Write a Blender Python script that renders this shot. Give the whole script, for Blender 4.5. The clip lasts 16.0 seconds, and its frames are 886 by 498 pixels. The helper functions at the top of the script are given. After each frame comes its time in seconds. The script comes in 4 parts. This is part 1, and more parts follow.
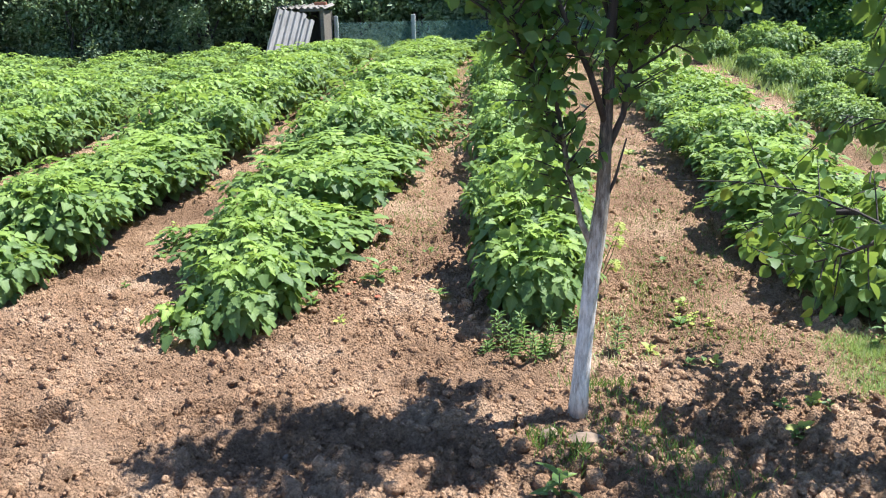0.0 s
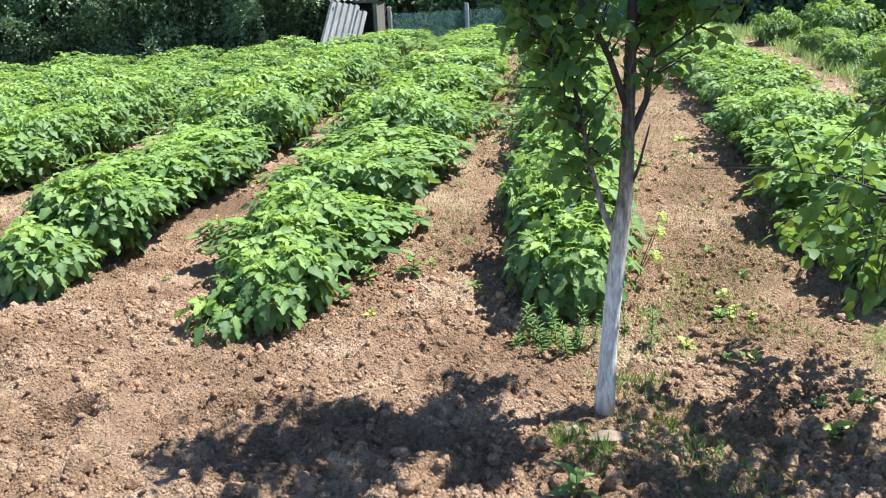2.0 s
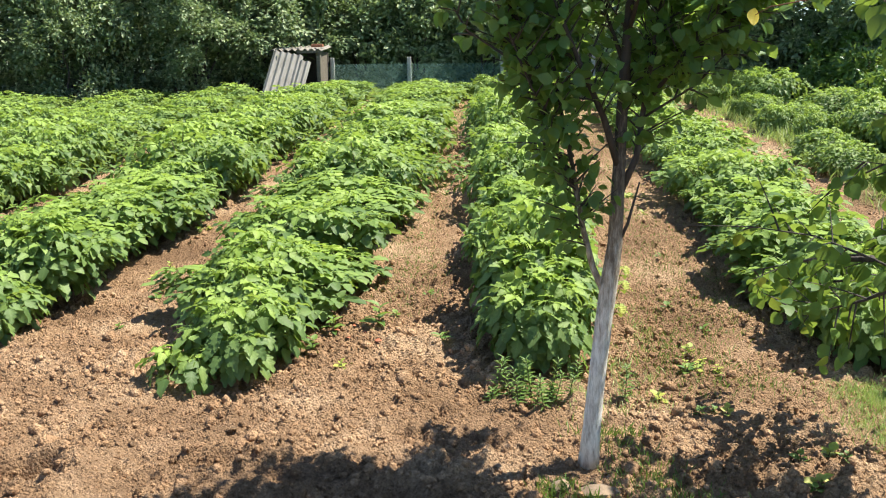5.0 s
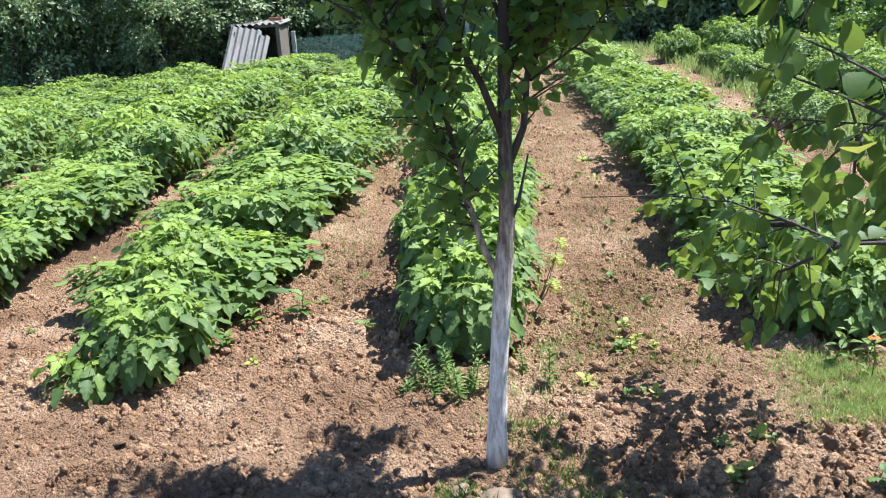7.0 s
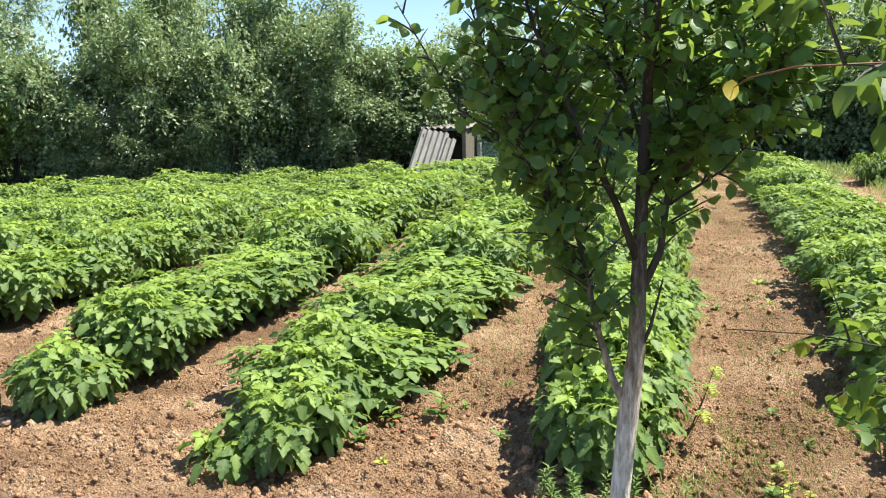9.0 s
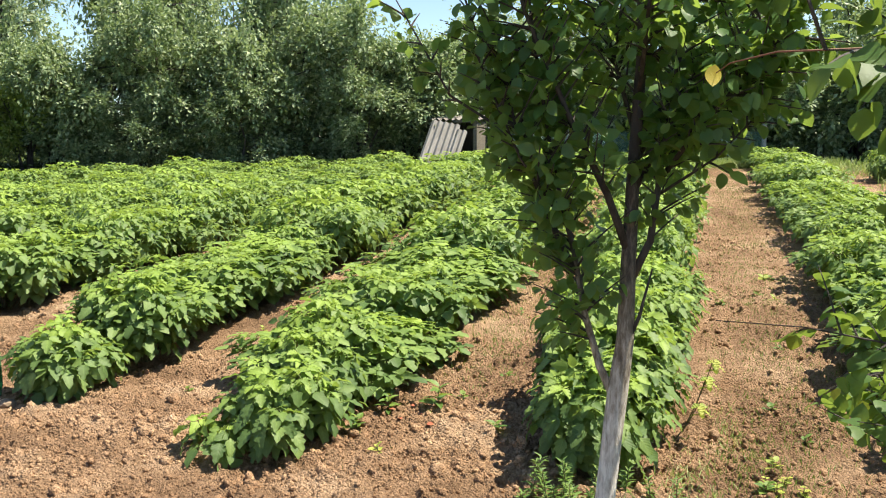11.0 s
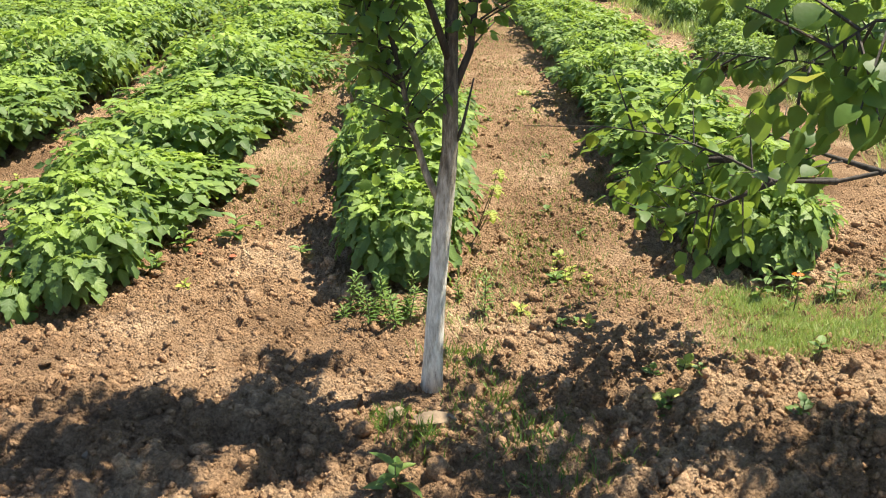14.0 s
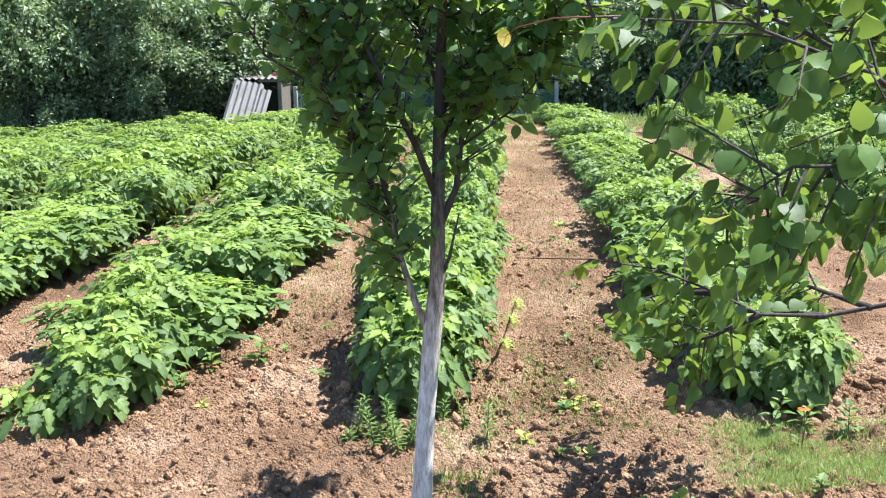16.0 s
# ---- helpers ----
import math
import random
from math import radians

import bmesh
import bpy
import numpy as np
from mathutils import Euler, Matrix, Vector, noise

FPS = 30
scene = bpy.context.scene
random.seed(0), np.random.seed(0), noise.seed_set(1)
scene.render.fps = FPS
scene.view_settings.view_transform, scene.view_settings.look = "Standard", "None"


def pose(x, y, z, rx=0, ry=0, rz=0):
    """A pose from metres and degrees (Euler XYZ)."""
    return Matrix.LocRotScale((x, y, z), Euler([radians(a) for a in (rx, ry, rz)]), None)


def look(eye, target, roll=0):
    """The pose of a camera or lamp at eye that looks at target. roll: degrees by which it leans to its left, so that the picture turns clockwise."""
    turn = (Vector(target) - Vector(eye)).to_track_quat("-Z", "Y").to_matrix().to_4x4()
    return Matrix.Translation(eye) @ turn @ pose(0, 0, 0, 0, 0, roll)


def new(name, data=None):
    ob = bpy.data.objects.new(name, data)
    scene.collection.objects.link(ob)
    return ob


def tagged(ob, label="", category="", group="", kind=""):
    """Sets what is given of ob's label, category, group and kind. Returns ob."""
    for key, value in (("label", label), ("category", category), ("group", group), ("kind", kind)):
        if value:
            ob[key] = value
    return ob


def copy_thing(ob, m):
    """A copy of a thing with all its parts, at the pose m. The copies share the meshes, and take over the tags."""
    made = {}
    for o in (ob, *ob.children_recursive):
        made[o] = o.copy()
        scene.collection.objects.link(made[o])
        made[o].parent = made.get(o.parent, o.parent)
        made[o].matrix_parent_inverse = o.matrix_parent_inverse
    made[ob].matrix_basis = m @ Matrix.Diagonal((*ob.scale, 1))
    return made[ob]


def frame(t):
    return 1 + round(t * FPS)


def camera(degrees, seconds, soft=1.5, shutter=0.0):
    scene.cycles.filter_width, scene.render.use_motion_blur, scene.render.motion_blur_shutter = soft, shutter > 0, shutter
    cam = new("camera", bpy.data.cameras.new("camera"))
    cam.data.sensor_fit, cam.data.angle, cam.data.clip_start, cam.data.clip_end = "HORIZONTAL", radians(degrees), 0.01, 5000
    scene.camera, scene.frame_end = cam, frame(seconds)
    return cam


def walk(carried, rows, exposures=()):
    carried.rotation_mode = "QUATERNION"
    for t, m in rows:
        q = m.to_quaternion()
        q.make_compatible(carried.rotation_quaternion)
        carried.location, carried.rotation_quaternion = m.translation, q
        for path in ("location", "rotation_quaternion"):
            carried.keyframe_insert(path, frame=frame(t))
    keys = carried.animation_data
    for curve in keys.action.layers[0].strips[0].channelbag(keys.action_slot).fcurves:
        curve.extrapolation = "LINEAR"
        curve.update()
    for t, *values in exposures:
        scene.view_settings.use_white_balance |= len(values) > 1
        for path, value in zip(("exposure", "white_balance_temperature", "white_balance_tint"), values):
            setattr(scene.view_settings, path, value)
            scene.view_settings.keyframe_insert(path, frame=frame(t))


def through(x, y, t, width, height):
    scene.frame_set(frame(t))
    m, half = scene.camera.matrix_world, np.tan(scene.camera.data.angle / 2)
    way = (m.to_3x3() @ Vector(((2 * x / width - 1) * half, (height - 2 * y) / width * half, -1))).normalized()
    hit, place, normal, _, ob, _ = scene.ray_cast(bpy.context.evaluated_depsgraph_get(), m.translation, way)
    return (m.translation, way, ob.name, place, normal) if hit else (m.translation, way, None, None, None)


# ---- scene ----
cam = camera(55.4, 16.0, soft=1.1)
PATH = [
    (0, (0.114, 0.274, 1.67), (-0.03, 2.201, 1.151), -1.3),
    (0.5, (0.253, 0.363, 1.662), (-0.057, 2.268, 1.139), -2.0),
    (1, (0.336, 0.429, 1.652), (-0.042, 2.326, 1.143), -2.7),
    (1.5, (0.322, 0.373, 1.674), (-0.033, 2.286, 1.212), -2.8),
    (2, (0.289, 0.369, 1.656), (-0.004, 2.273, 1.119), -2.9),
    (2.5, (0.265, 0.398, 1.661), (-0.085, 2.293, 1.126), -2.4),
    (3, (0.258, 0.398, 1.652), (-0.111, 2.296, 1.143), 0.3),
    (3.5, (0.17, 0.414, 1.675), (-0.062, 2.351, 1.233), 0.8),
    (4, (0.049, 0.346, 1.686), (-0.136, 2.306, 1.332), 0.0),
    (4.5, (-0.022, 0.334, 1.67), (-0.246, 2.29, 1.323), -0.1),
    (5, (0.036, 0.352, 1.663), (-0.086, 2.303, 1.238), -0.7),
    (5.2, (0.1, 0.375, 1.644), (0.043, 2.32, 1.185), -0.8),
    (7.3, (0.522, 0.76, 1.65), (0.363, 2.689, 1.148), -5.2),
    (7.5, (0.575, 0.799, 1.653), (0.242, 2.708, 1.158), -4.8),
    (8, (0.645, 0.84, 1.651), (0.02, 2.697, 1.251), -4.1),
    (8.5, (0.644, 0.79, 1.678), (0.027, 2.672, 1.4), -2.9),
    (9, (0.629, 0.772, 1.677), (0.106, 2.687, 1.43), -1.2),
    (11.3, (0.711, 0.815, 1.652), (0.152, 2.716, 1.383), -0.3),
    (11.5, (0.699, 0.826, 1.655), (0.097, 2.715, 1.388), -1.1),
    (12, (0.657, 0.816, 1.693), (-0.098, 2.654, 1.471), -2.2),
    (12.5, (0.67, 0.801, 1.679), (0.043, 2.684, 1.43), -1.3),
    (13, (0.628, 0.778, 1.67), (0.255, 2.712, 1.32), -1.2),
    (13.5, (0.493, 0.728, 1.677), (0.346, 2.658, 1.176), -3.0),
    (14, (0.424, 0.715, 1.606), (0.464, 2.605, 0.953), -0.8),
    (14.5, (0.427, 0.68, 1.632), (0.51, 2.574, 0.995), -1.0),
    (15, (0.557, 0.659, 1.639), (0.72, 2.566, 1.059), -2.1),
    (15.5, (0.717, 0.618, 1.631), (0.79, 2.551, 1.122), -1.0),
    (16, (0.715, 0.578, 1.646), (0.604, 2.542, 1.284), -1.0),
]
EXPOSURES = [
    (0.0, 1.49, 5810, 13), (0.5, 1.53, 5600, 11), (2.0, 1.51, 5680, 8), (3.5, 1.59, 5600, 8), (4.0, 1.53, 5950, 6), (4.5, 1.43, 6520, 7),
    (5.2, 1.38, 6720, 7), (7.5, 1.51, 5650, 14), (8.0, 1.60, 5850, 8), (8.5, 1.50, 6550, 6), (9.0, 1.38, 6620, 8), (11.5, 1.30, 7050, 10),
    (12.0, 1.30, 6820, 11), (12.5, 1.33, 6950, 10), (13.0, 1.34, 7070, 10), (13.5, 1.35, 7580, 7), (14.0, 1.41, 7180, 7), (14.4, 1.53, 6100, 9),
    (15.0, 1.58, 5780, 10), (16.0, 1.64, 5850, 14)]
walk(cam, [(t, look(eye, target, roll)) for t, eye, target, roll in PATH], EXPOSURES)

# ---- sun, sky, exposure ----
SUN_DIR = Vector((1.0, 0.34, 1.95)).normalized()
world = bpy.data.worlds.new("sky")
scene.world = world
world.use_nodes = True
_wn = world.node_tree
_sky = _wn.nodes.new("ShaderNodeTexSky")
_sky.sky_type, _sky.sun_disc = "NISHITA", False
_sky.sun_elevation = math.asin(SUN_DIR.z)
_sky.sun_rotation = math.atan2(SUN_DIR.x, SUN_DIR.y)
_sky.air_density, _sky.dust_density, _sky.ozone_density = 0.8, 0.1, 2.5
_wn.links.new(_sky.outputs[0], _wn.nodes["Background"].inputs[0])
_wn.nodes["Background"].inputs[1].default_value = 0.095
_sun_data = bpy.data.lights.new("sun", "SUN")
_sun_data.energy, _sun_data.angle, _sun_data.color = 4.7, radians(0.55), (1.0, 0.95, 0.86)
sun = new("sun", _sun_data)
sun.matrix_world = look(SUN_DIR * 60, (0, 0, 0))


# ---- materials ----
def material(name):
    m = bpy.data.materials.new(name)
    m.use_nodes = True
    nt = m.node_tree
    return m, nt, nt.nodes["Principled BSDF"]


def node(nt, kind, **values):
    n = nt.nodes.new(kind)
    for k, v in values.items():
        n.inputs[k.replace("_", " ")].default_value = v
    return n


def ramp(nt, source, stops):
    r = nt.nodes.new("ShaderNodeValToRGB")
    while len(r.color_ramp.elements) < len(stops):
        r.color_ramp.elements.new(0.5)
    for e, (p, c) in zip(r.color_ramp.elements, stops):
        e.position, e.color = p, (*c, 1)
    nt.links.new(source, r.inputs[0])
    return r.outputs[0]


def noise_out(nt, scale, detail=4.0, rough=0.6, coords="Object"):
    tc = nt.nodes.new("ShaderNodeTexCoord")
    n = node(nt, "ShaderNodeTexNoise", Scale=scale, Detail=detail, Roughness=rough)
    nt.links.new(tc.outputs[coords], n.inputs["Vector"])
    return n.outputs[0]


def mixed(nt, factor, a, b, mode="MIX"):
    m = nt.nodes.new("ShaderNodeMix")
    m.data_type, m.blend_type = "RGBA", mode
    for sock, v in ((m.inputs[0], factor), (m.inputs[6], a), (m.inputs[7], b)):
        if isinstance(v, (int, float)):
            sock.default_value = v
        elif isinstance(v, tuple):
            sock.default_value = (*v, 1)
        else:
            nt.links.new(v, sock)
    return m.outputs[2]


def bumped(nt, bsdf, height, strength, distance=0.02):
    b = node(nt, "ShaderNodeBump", Strength=strength, Distance=distance)
    nt.links.new(height, b.inputs["Height"])
    nt.links.new(b.outputs[0], bsdf.inputs["Normal"])


def leaf_material(name, stops, rough=0.42, through=0.35, young=None, gloss=0.5, glow=0.6, veined=False):
    """Leaf blade: colour varies leaf by leaf, light shines through it; young shoots are paler."""
    m, nt, bsdf = material(name)
    geo = nt.nodes.new("ShaderNodeNewGeometry")
    info = nt.nodes.new("ShaderNodeObjectInfo")
    add = nt.nodes.new("ShaderNodeMath")
    add.operation = "ADD"
    nt.links.new(geo.outputs["Random Per Island"], add.inputs[0])
    nt.links.new(info.outputs["Random"], add.inputs[1])
    fr = nt.nodes.new("ShaderNodeMath")
    fr.operation = "FRACT"
    nt.links.new(add.outputs[0], fr.inputs[0])
    colour = ramp(nt, fr.outputs[0], stops)
    if young:
        at = nt.nodes.new("ShaderNodeAttribute")
        at.attribute_name = "young"
        colour = mixed(nt, at.outputs["Fac"], colour, young)
    veins = noise_out(nt, 60.0, 2.0)
    colour = mixed(nt, 0.35, colour, ramp(nt, veins, [(0.3, (0.45, 0.45, 0.45)), (0.7, (1, 1, 1))]), "MULTIPLY")
    relief = veins
    if veined:
        rib, along = nt.nodes.new("ShaderNodeAttribute"), nt.nodes.new("ShaderNodeAttribute")
        rib.attribute_name, along.attribute_name = "rib", "along"
        lean = node(nt, "ShaderNodeMath")
        lean.operation, lean.inputs[1].default_value = "MULTIPLY_ADD", -0.30
        nt.links.new(rib.outputs["Fac"], lean.inputs[0])
        nt.links.new(along.outputs["Fac"], lean.inputs[2])
        beat = node(nt, "ShaderNodeMath")
        beat.operation, beat.inputs[1].default_value = "MULTIPLY", 44.0
        nt.links.new(lean.outputs[0], beat.inputs[0])
        wave = node(nt, "ShaderNodeMath")
        wave.operation = "SINE"
        nt.links.new(beat.outputs[0], wave.inputs[0])
        pleat = node(nt, "ShaderNodeMath")
        pleat.operation, pleat.inputs[1].default_value, pleat.inputs[2].default_value = "MULTIPLY_ADD", 0.5, 0.5
        nt.links.new(wave.outputs[0], pleat.inputs[0])
        relief = pleat.outputs[0]
        colour = mixed(nt, 0.30, colour, ramp(nt, relief, [(0.0, (0.72, 0.74, 0.70)), (0.75, (1.05, 1.05, 1.05)), (1.0, (1.25, 1.22, 1.20))]), "MULTIPLY")
        colour = mixed(nt, 0.8, colour, ramp(nt, rib.outputs["Fac"], [(0.0, (1.35, 1.30, 1.25)), (0.12, (1.0, 1.0, 1.0)), (1.0, (0.86, 0.88, 0.84))]), "MULTIPLY")
    nt.links.new(colour, bsdf.inputs["Base Color"])
    bsdf.inputs["Roughness"].default_value = rough
    bsdf.inputs["Specular IOR Level"].default_value = gloss
    bumped(nt, bsdf, relief, 0.25, 0.004)
    tr = nt.nodes.new("ShaderNodeBsdfTranslucent")
    warm = mixed(nt, glow, colour, (0.39, 0.52, 0.07))
    nt.links.new(warm, tr.inputs["Color"])
    mx = nt.nodes.new("ShaderNodeMixShader")
    mx.inputs[0].default_value = through
    nt.links.new(bsdf.outputs[0], mx.inputs[1])
    nt.links.new(tr.outputs[0], mx.inputs[2])
    nt.links.new(mx.outputs[0], nt.nodes["Material Output"].inputs[0])
    return m


RASP = leaf_material("raspberry_leaf", [(0.0, (0.082, 0.150, 0.046)), (0.5, (0.145, 0.236, 0.070)), (1.0, (0.225, 0.325, 0.098))],
                     rough=0.52, through=0.38, young=(0.34, 0.48, 0.085), gloss=0.36, glow=0.55, veined=True)
PLUM = leaf_material("plum_leaf", [(0.0, (0.058, 0.134, 0.044)), (0.6, (0.092, 0.208, 0.062)), (1.0, (0.145, 0.275, 0.078))],
                     rough=0.42, through=0.54, gloss=0.5)
APRICOT = leaf_material("apricot_leaf", [(0.0, (0.062, 0.125, 0.030)), (0.6, (0.098, 0.190, 0.042)), (0.985, (0.15, 0.255, 0.052)), (1.0, (0.42, 0.38, 0.04))],
                        rough=0.52, through=0.37, gloss=0.28)
HEDGE = leaf_material("hedge_leaf", [(0.0, (0.095, 0.150, 0.075)), (0.55, (0.235, 0.325, 0.165)), (1.0, (0.48, 0.55, 0.32))], rough=0.5, through=0.36, gloss=0.35, glow=0.3)
ACACIA = leaf_material("acacia_leaf", [(0.0, (0.20, 0.28, 0.16)), (0.6, (0.33, 0.43, 0.25)), (1.0, (0.50, 0.54, 0.35))], rough=0.45, through=0.45, glow=0.2)
SHRUB = leaf_material("shrub_leaf", [(0.0, (0.075, 0.155, 0.040)), (0.6, (0.105, 0.21, 0.05)), (1.0, (0.16, 0.27, 0.065))], rough=0.45, through=0.28)
WEED = leaf_material("weed_leaf", [(0.0, (0.080, 0.160, 0.030)), (0.6, (0.120, 0.220, 0.040)), (1.0, (0.19, 0.27, 0.05))], rough=0.5, through=0.3)
PALE = leaf_material("yellowing_leaf", [(0.0, (0.29, 0.38, 0.06)), (1.0, (0.46, 0.47, 0.09))], rough=0.5, through=0.35)
GRASS = leaf_material("grass_blade", [(0.0, (0.26, 0.36, 0.11)), (0.6, (0.42, 0.52, 0.18)), (1.0, (0.60, 0.60, 0.32))], rough=0.5, through=0.3)
YELLOW = leaf_material("yellow_leaf", [(0.0, (0.60, 0.47, 0.05)), (1.0, (0.68, 0.54, 0.06))], rough=0.5, through=0.4, glow=0.1)
PETAL = leaf_material("orange_petal", [(0.0, (0.75, 0.14, 0.01)), (1.0, (0.85, 0.22, 0.01))], rough=0.5, through=0.3)


def soil_material(name, clod=False):
    m, nt, bsdf = material(name)
    big = noise_out(nt, 1.3, 5.0)
    fine = noise_out(nt, 62.0, 7.0, 0.75)
    base = ramp(nt, big, [(0.30, (0.225, 0.138, 0.080)), (0.50, (0.365, 0.233, 0.138)), (0.68, (0.540, 0.380, 0.244))])
    grain = ramp(nt, fine, [(0.32, (0.42, 0.39, 0.37)), (0.5, (1.0, 1.0, 1.0)), (0.68, (1.62, 1.60, 1.58))])
    colour = mixed(nt, 0.8, base, grain, "MULTIPLY")
    blotch = noise_out(nt, 9.0, 4.0, 0.6)
    colour = mixed(nt, 0.6, colour, ramp(nt, blotch, [(0.33, (0.70, 0.66, 0.64)), (0.62, (1.12, 1.11, 1.10))]), "MULTIPLY")
    if clod:
        geo = nt.nodes.new("ShaderNodeNewGeometry")
        colour = mixed(nt, 0.7, colour, ramp(nt, geo.outputs["Random Per Island"], [(0.0, (0.74, 0.71, 0.69)), (0.7, (0.98, 0.96, 0.94)), (1.0, (1.18, 1.16, 1.13))]), "MULTIPLY")
    else:
        at = nt.nodes.new("ShaderNodeAttribute")
        at.attribute_name = "turf"
        turf = ramp(nt, noise_out(nt, 3.0, 6.0), [(0.3, (0.045, 0.075, 0.02)), (0.6, (0.10, 0.14, 0.035)), (0.8, (0.2, 0.17, 0.09))])
        colour = mixed(nt, at.outputs["Fac"], colour, turf)
    nt.links.new(colour, bsdf.inputs["Base Color"])
    bsdf.inputs["Roughness"].default_value = 0.95
    bsdf.inputs["Specular IOR Level"].default_value = 0.12
    total = nt.nodes.new("ShaderNodeMath")
    total.operation = "ADD"
    nt.links.new(noise_out(nt, 130.0, 5.0, 0.75), total.inputs[0])
    nt.links.new(noise_out(nt, 48.0, 5.0, 0.7), total.inputs[1])
    crumbs = node(nt, "ShaderNodeTexVoronoi", Scale=75.0)
    where = nt.nodes.new("ShaderNodeTexCoord")
    nt.links.new(where.outputs["Object"], crumbs.inputs["Vector"])
    height = nt.nodes.new("ShaderNodeMath")
    height.operation = "SUBTRACT"
    nt.links.new(total.outputs[0], height.inputs[0])
    nt.links.new(crumbs.outputs["Distance"], height.inputs[1])
    bumped(nt, bsdf, height.outputs[0], 0.95, 0.010 if clod else 0.028)
    return m


SOIL, CLOD = soil_material("garden_soil"), soil_material("soil_clod", True)


def rough_material(name, stops, scale, rough=0.85, bump=0.5, stretch=None, metal=0.0):
    m, nt, bsdf = material(name)
    n = node(nt, "ShaderNodeTexNoise", Scale=scale, Detail=6.0, Roughness=0.65)
    tc = nt.nodes.new("ShaderNodeTexCoord")
    mp = nt.nodes.new("ShaderNodeMapping")
    mp.inputs["Scale"].default_value = stretch or (1, 1, 1)
    nt.links.new(tc.outputs["Object"], mp.inputs[0])
    nt.links.new(mp.outputs[0], n.inputs["Vector"])
    colour = ramp(nt, n.outputs[0], stops)
    blotch = noise_out(nt, scale * 0.17, 3.0)
    colour = mixed(nt, 0.5, colour, ramp(nt, blotch, [(0.3, (0.6, 0.6, 0.6)), (0.65, (1, 1, 1))]), "MULTIPLY")
    nt.links.new(colour, bsdf.inputs["Base Color"])
    bsdf.inputs["Roughness"].default_value, bsdf.inputs["Metallic"].default_value = rough, metal
    bumped(nt, bsdf, n.outputs[0], bump, 0.01)
    return m


def limewash_material(name, fade, lime=(0.58, 0.51, 0.41)):
    """Old limewash on bark: thick at the foot, worn through higher up."""
    m, nt, bsdf = material(name)
    tc = nt.nodes.new("ShaderNodeTexCoord")
    mp = nt.nodes.new("ShaderNodeMapping")
    mp.inputs["Scale"].default_value = (1, 1, 0.22)
    nt.links.new(tc.outputs["Object"], mp.inputs[0])
    n = node(nt, "ShaderNodeTexNoise", Scale=55.0, Detail=6.0, Roughness=0.7)
    nt.links.new(mp.outputs[0], n.inputs["Vector"])
    sep = nt.nodes.new("ShaderNodeSeparateXYZ")
    nt.links.new(tc.outputs["Object"], sep.inputs[0])
    scale = nt.nodes.new("ShaderNodeMapRange")
    scale.inputs["From Min"].default_value, scale.inputs["From Max"].default_value = fade
    scale.inputs["To Min"].default_value, scale.inputs["To Max"].default_value = 0.17, -0.36
    nt.links.new(sep.outputs["Z"], scale.inputs[0])
    add = nt.nodes.new("ShaderNodeMath")
    add.operation = "ADD"
    nt.links.new(n.outputs[0], add.inputs[0])
    nt.links.new(scale.outputs[0], add.inputs[1])
    colour = ramp(nt, add.outputs[0], [(0.20, (0.060, 0.048, 0.040)), (0.40, (0.19, 0.155, 0.115)), (0.54, (0.42, 0.37, 0.305)), (0.76, lime)])
    nt.links.new(colour, bsdf.inputs["Base Color"])
    bsdf.inputs["Roughness"].default_value = 0.9
    bumped(nt, bsdf, n.outputs[0], 0.9, 0.012)
    return m


LIME = limewash_material("worn_limewash", (0.55, 1.55), (0.80, 0.76, 0.68))
LIME_OLD = limewash_material("faded_limewash", (-0.2, 1.1), (0.62, 0.57, 0.48))
BARK = rough_material("dark_bark", [(0.3, (0.030, 0.024, 0.020)), (0.7, (0.085, 0.070, 0.058))], 50.0, 0.85, 0.8, (1, 1, 0.3))
TWIG = rough_material("green_cane", [(0.3, (0.10, 0.09, 0.035)), (0.7, (0.17, 0.15, 0.06))], 40.0, 0.7, 0.2)
SLATE = rough_material("asbestos_cement", [(0.25, (0.19, 0.175, 0.155)), (0.5, (0.30, 0.282, 0.255)), (0.75, (0.41, 0.39, 0.355))], 9.0, 0.9, 0.3, (1, 1, 0.3))
SLATE_OLD = rough_material("mossy_cement", [(0.25, (0.10, 0.09, 0.075)), (0.55, (0.22, 0.20, 0.175)), (0.8, (0.34, 0.31, 0.28))], 8.0, 0.92, 0.4)
PLANK = rough_material("weathered_plank", [(0.25, (0.08, 0.065, 0.05)), (0.55, (0.17, 0.145, 0.115)), (0.8, (0.27, 0.235, 0.19))], 14.0, 0.85, 0.5, (0.2, 1, 6))
DARK_PLANK = rough_material("dark_plank", [(0.3, (0.075, 0.066, 0.058)), (0.7, (0.16, 0.145, 0.125))], 14.0, 0.9, 0.5, (4, 4, 0.4))
BRICK_RED = rough_material("red_brick", [(0.3, (0.26, 0.09, 0.05)), (0.7, (0.44, 0.18, 0.10))], 24.0, 0.9, 0.5)
CONCRETE = rough_material("concrete", [(0.3, (0.30, 0.29, 0.28)), (0.7, (0.48, 0.47, 0.45))], 18.0, 0.9, 0.4)
STONE = rough_material("field_stone", [(0.3, (0.14, 0.10, 0.068)), (0.7, (0.30, 0.215, 0.14))], 20.0, 0.9, 0.5)
WIRE = rough_material("green_wire", [(0.3, (0.10, 0.22, 0.19)), (0.7, (0.20, 0.36, 0.31))], 10.0, 0.5, 0.1)
RUST = rough_material("rust_red_sheet", [(0.3, (0.22, 0.085, 0.035)), (0.7, (0.48, 0.20, 0.09))], 6.0, 0.7, 0.2)
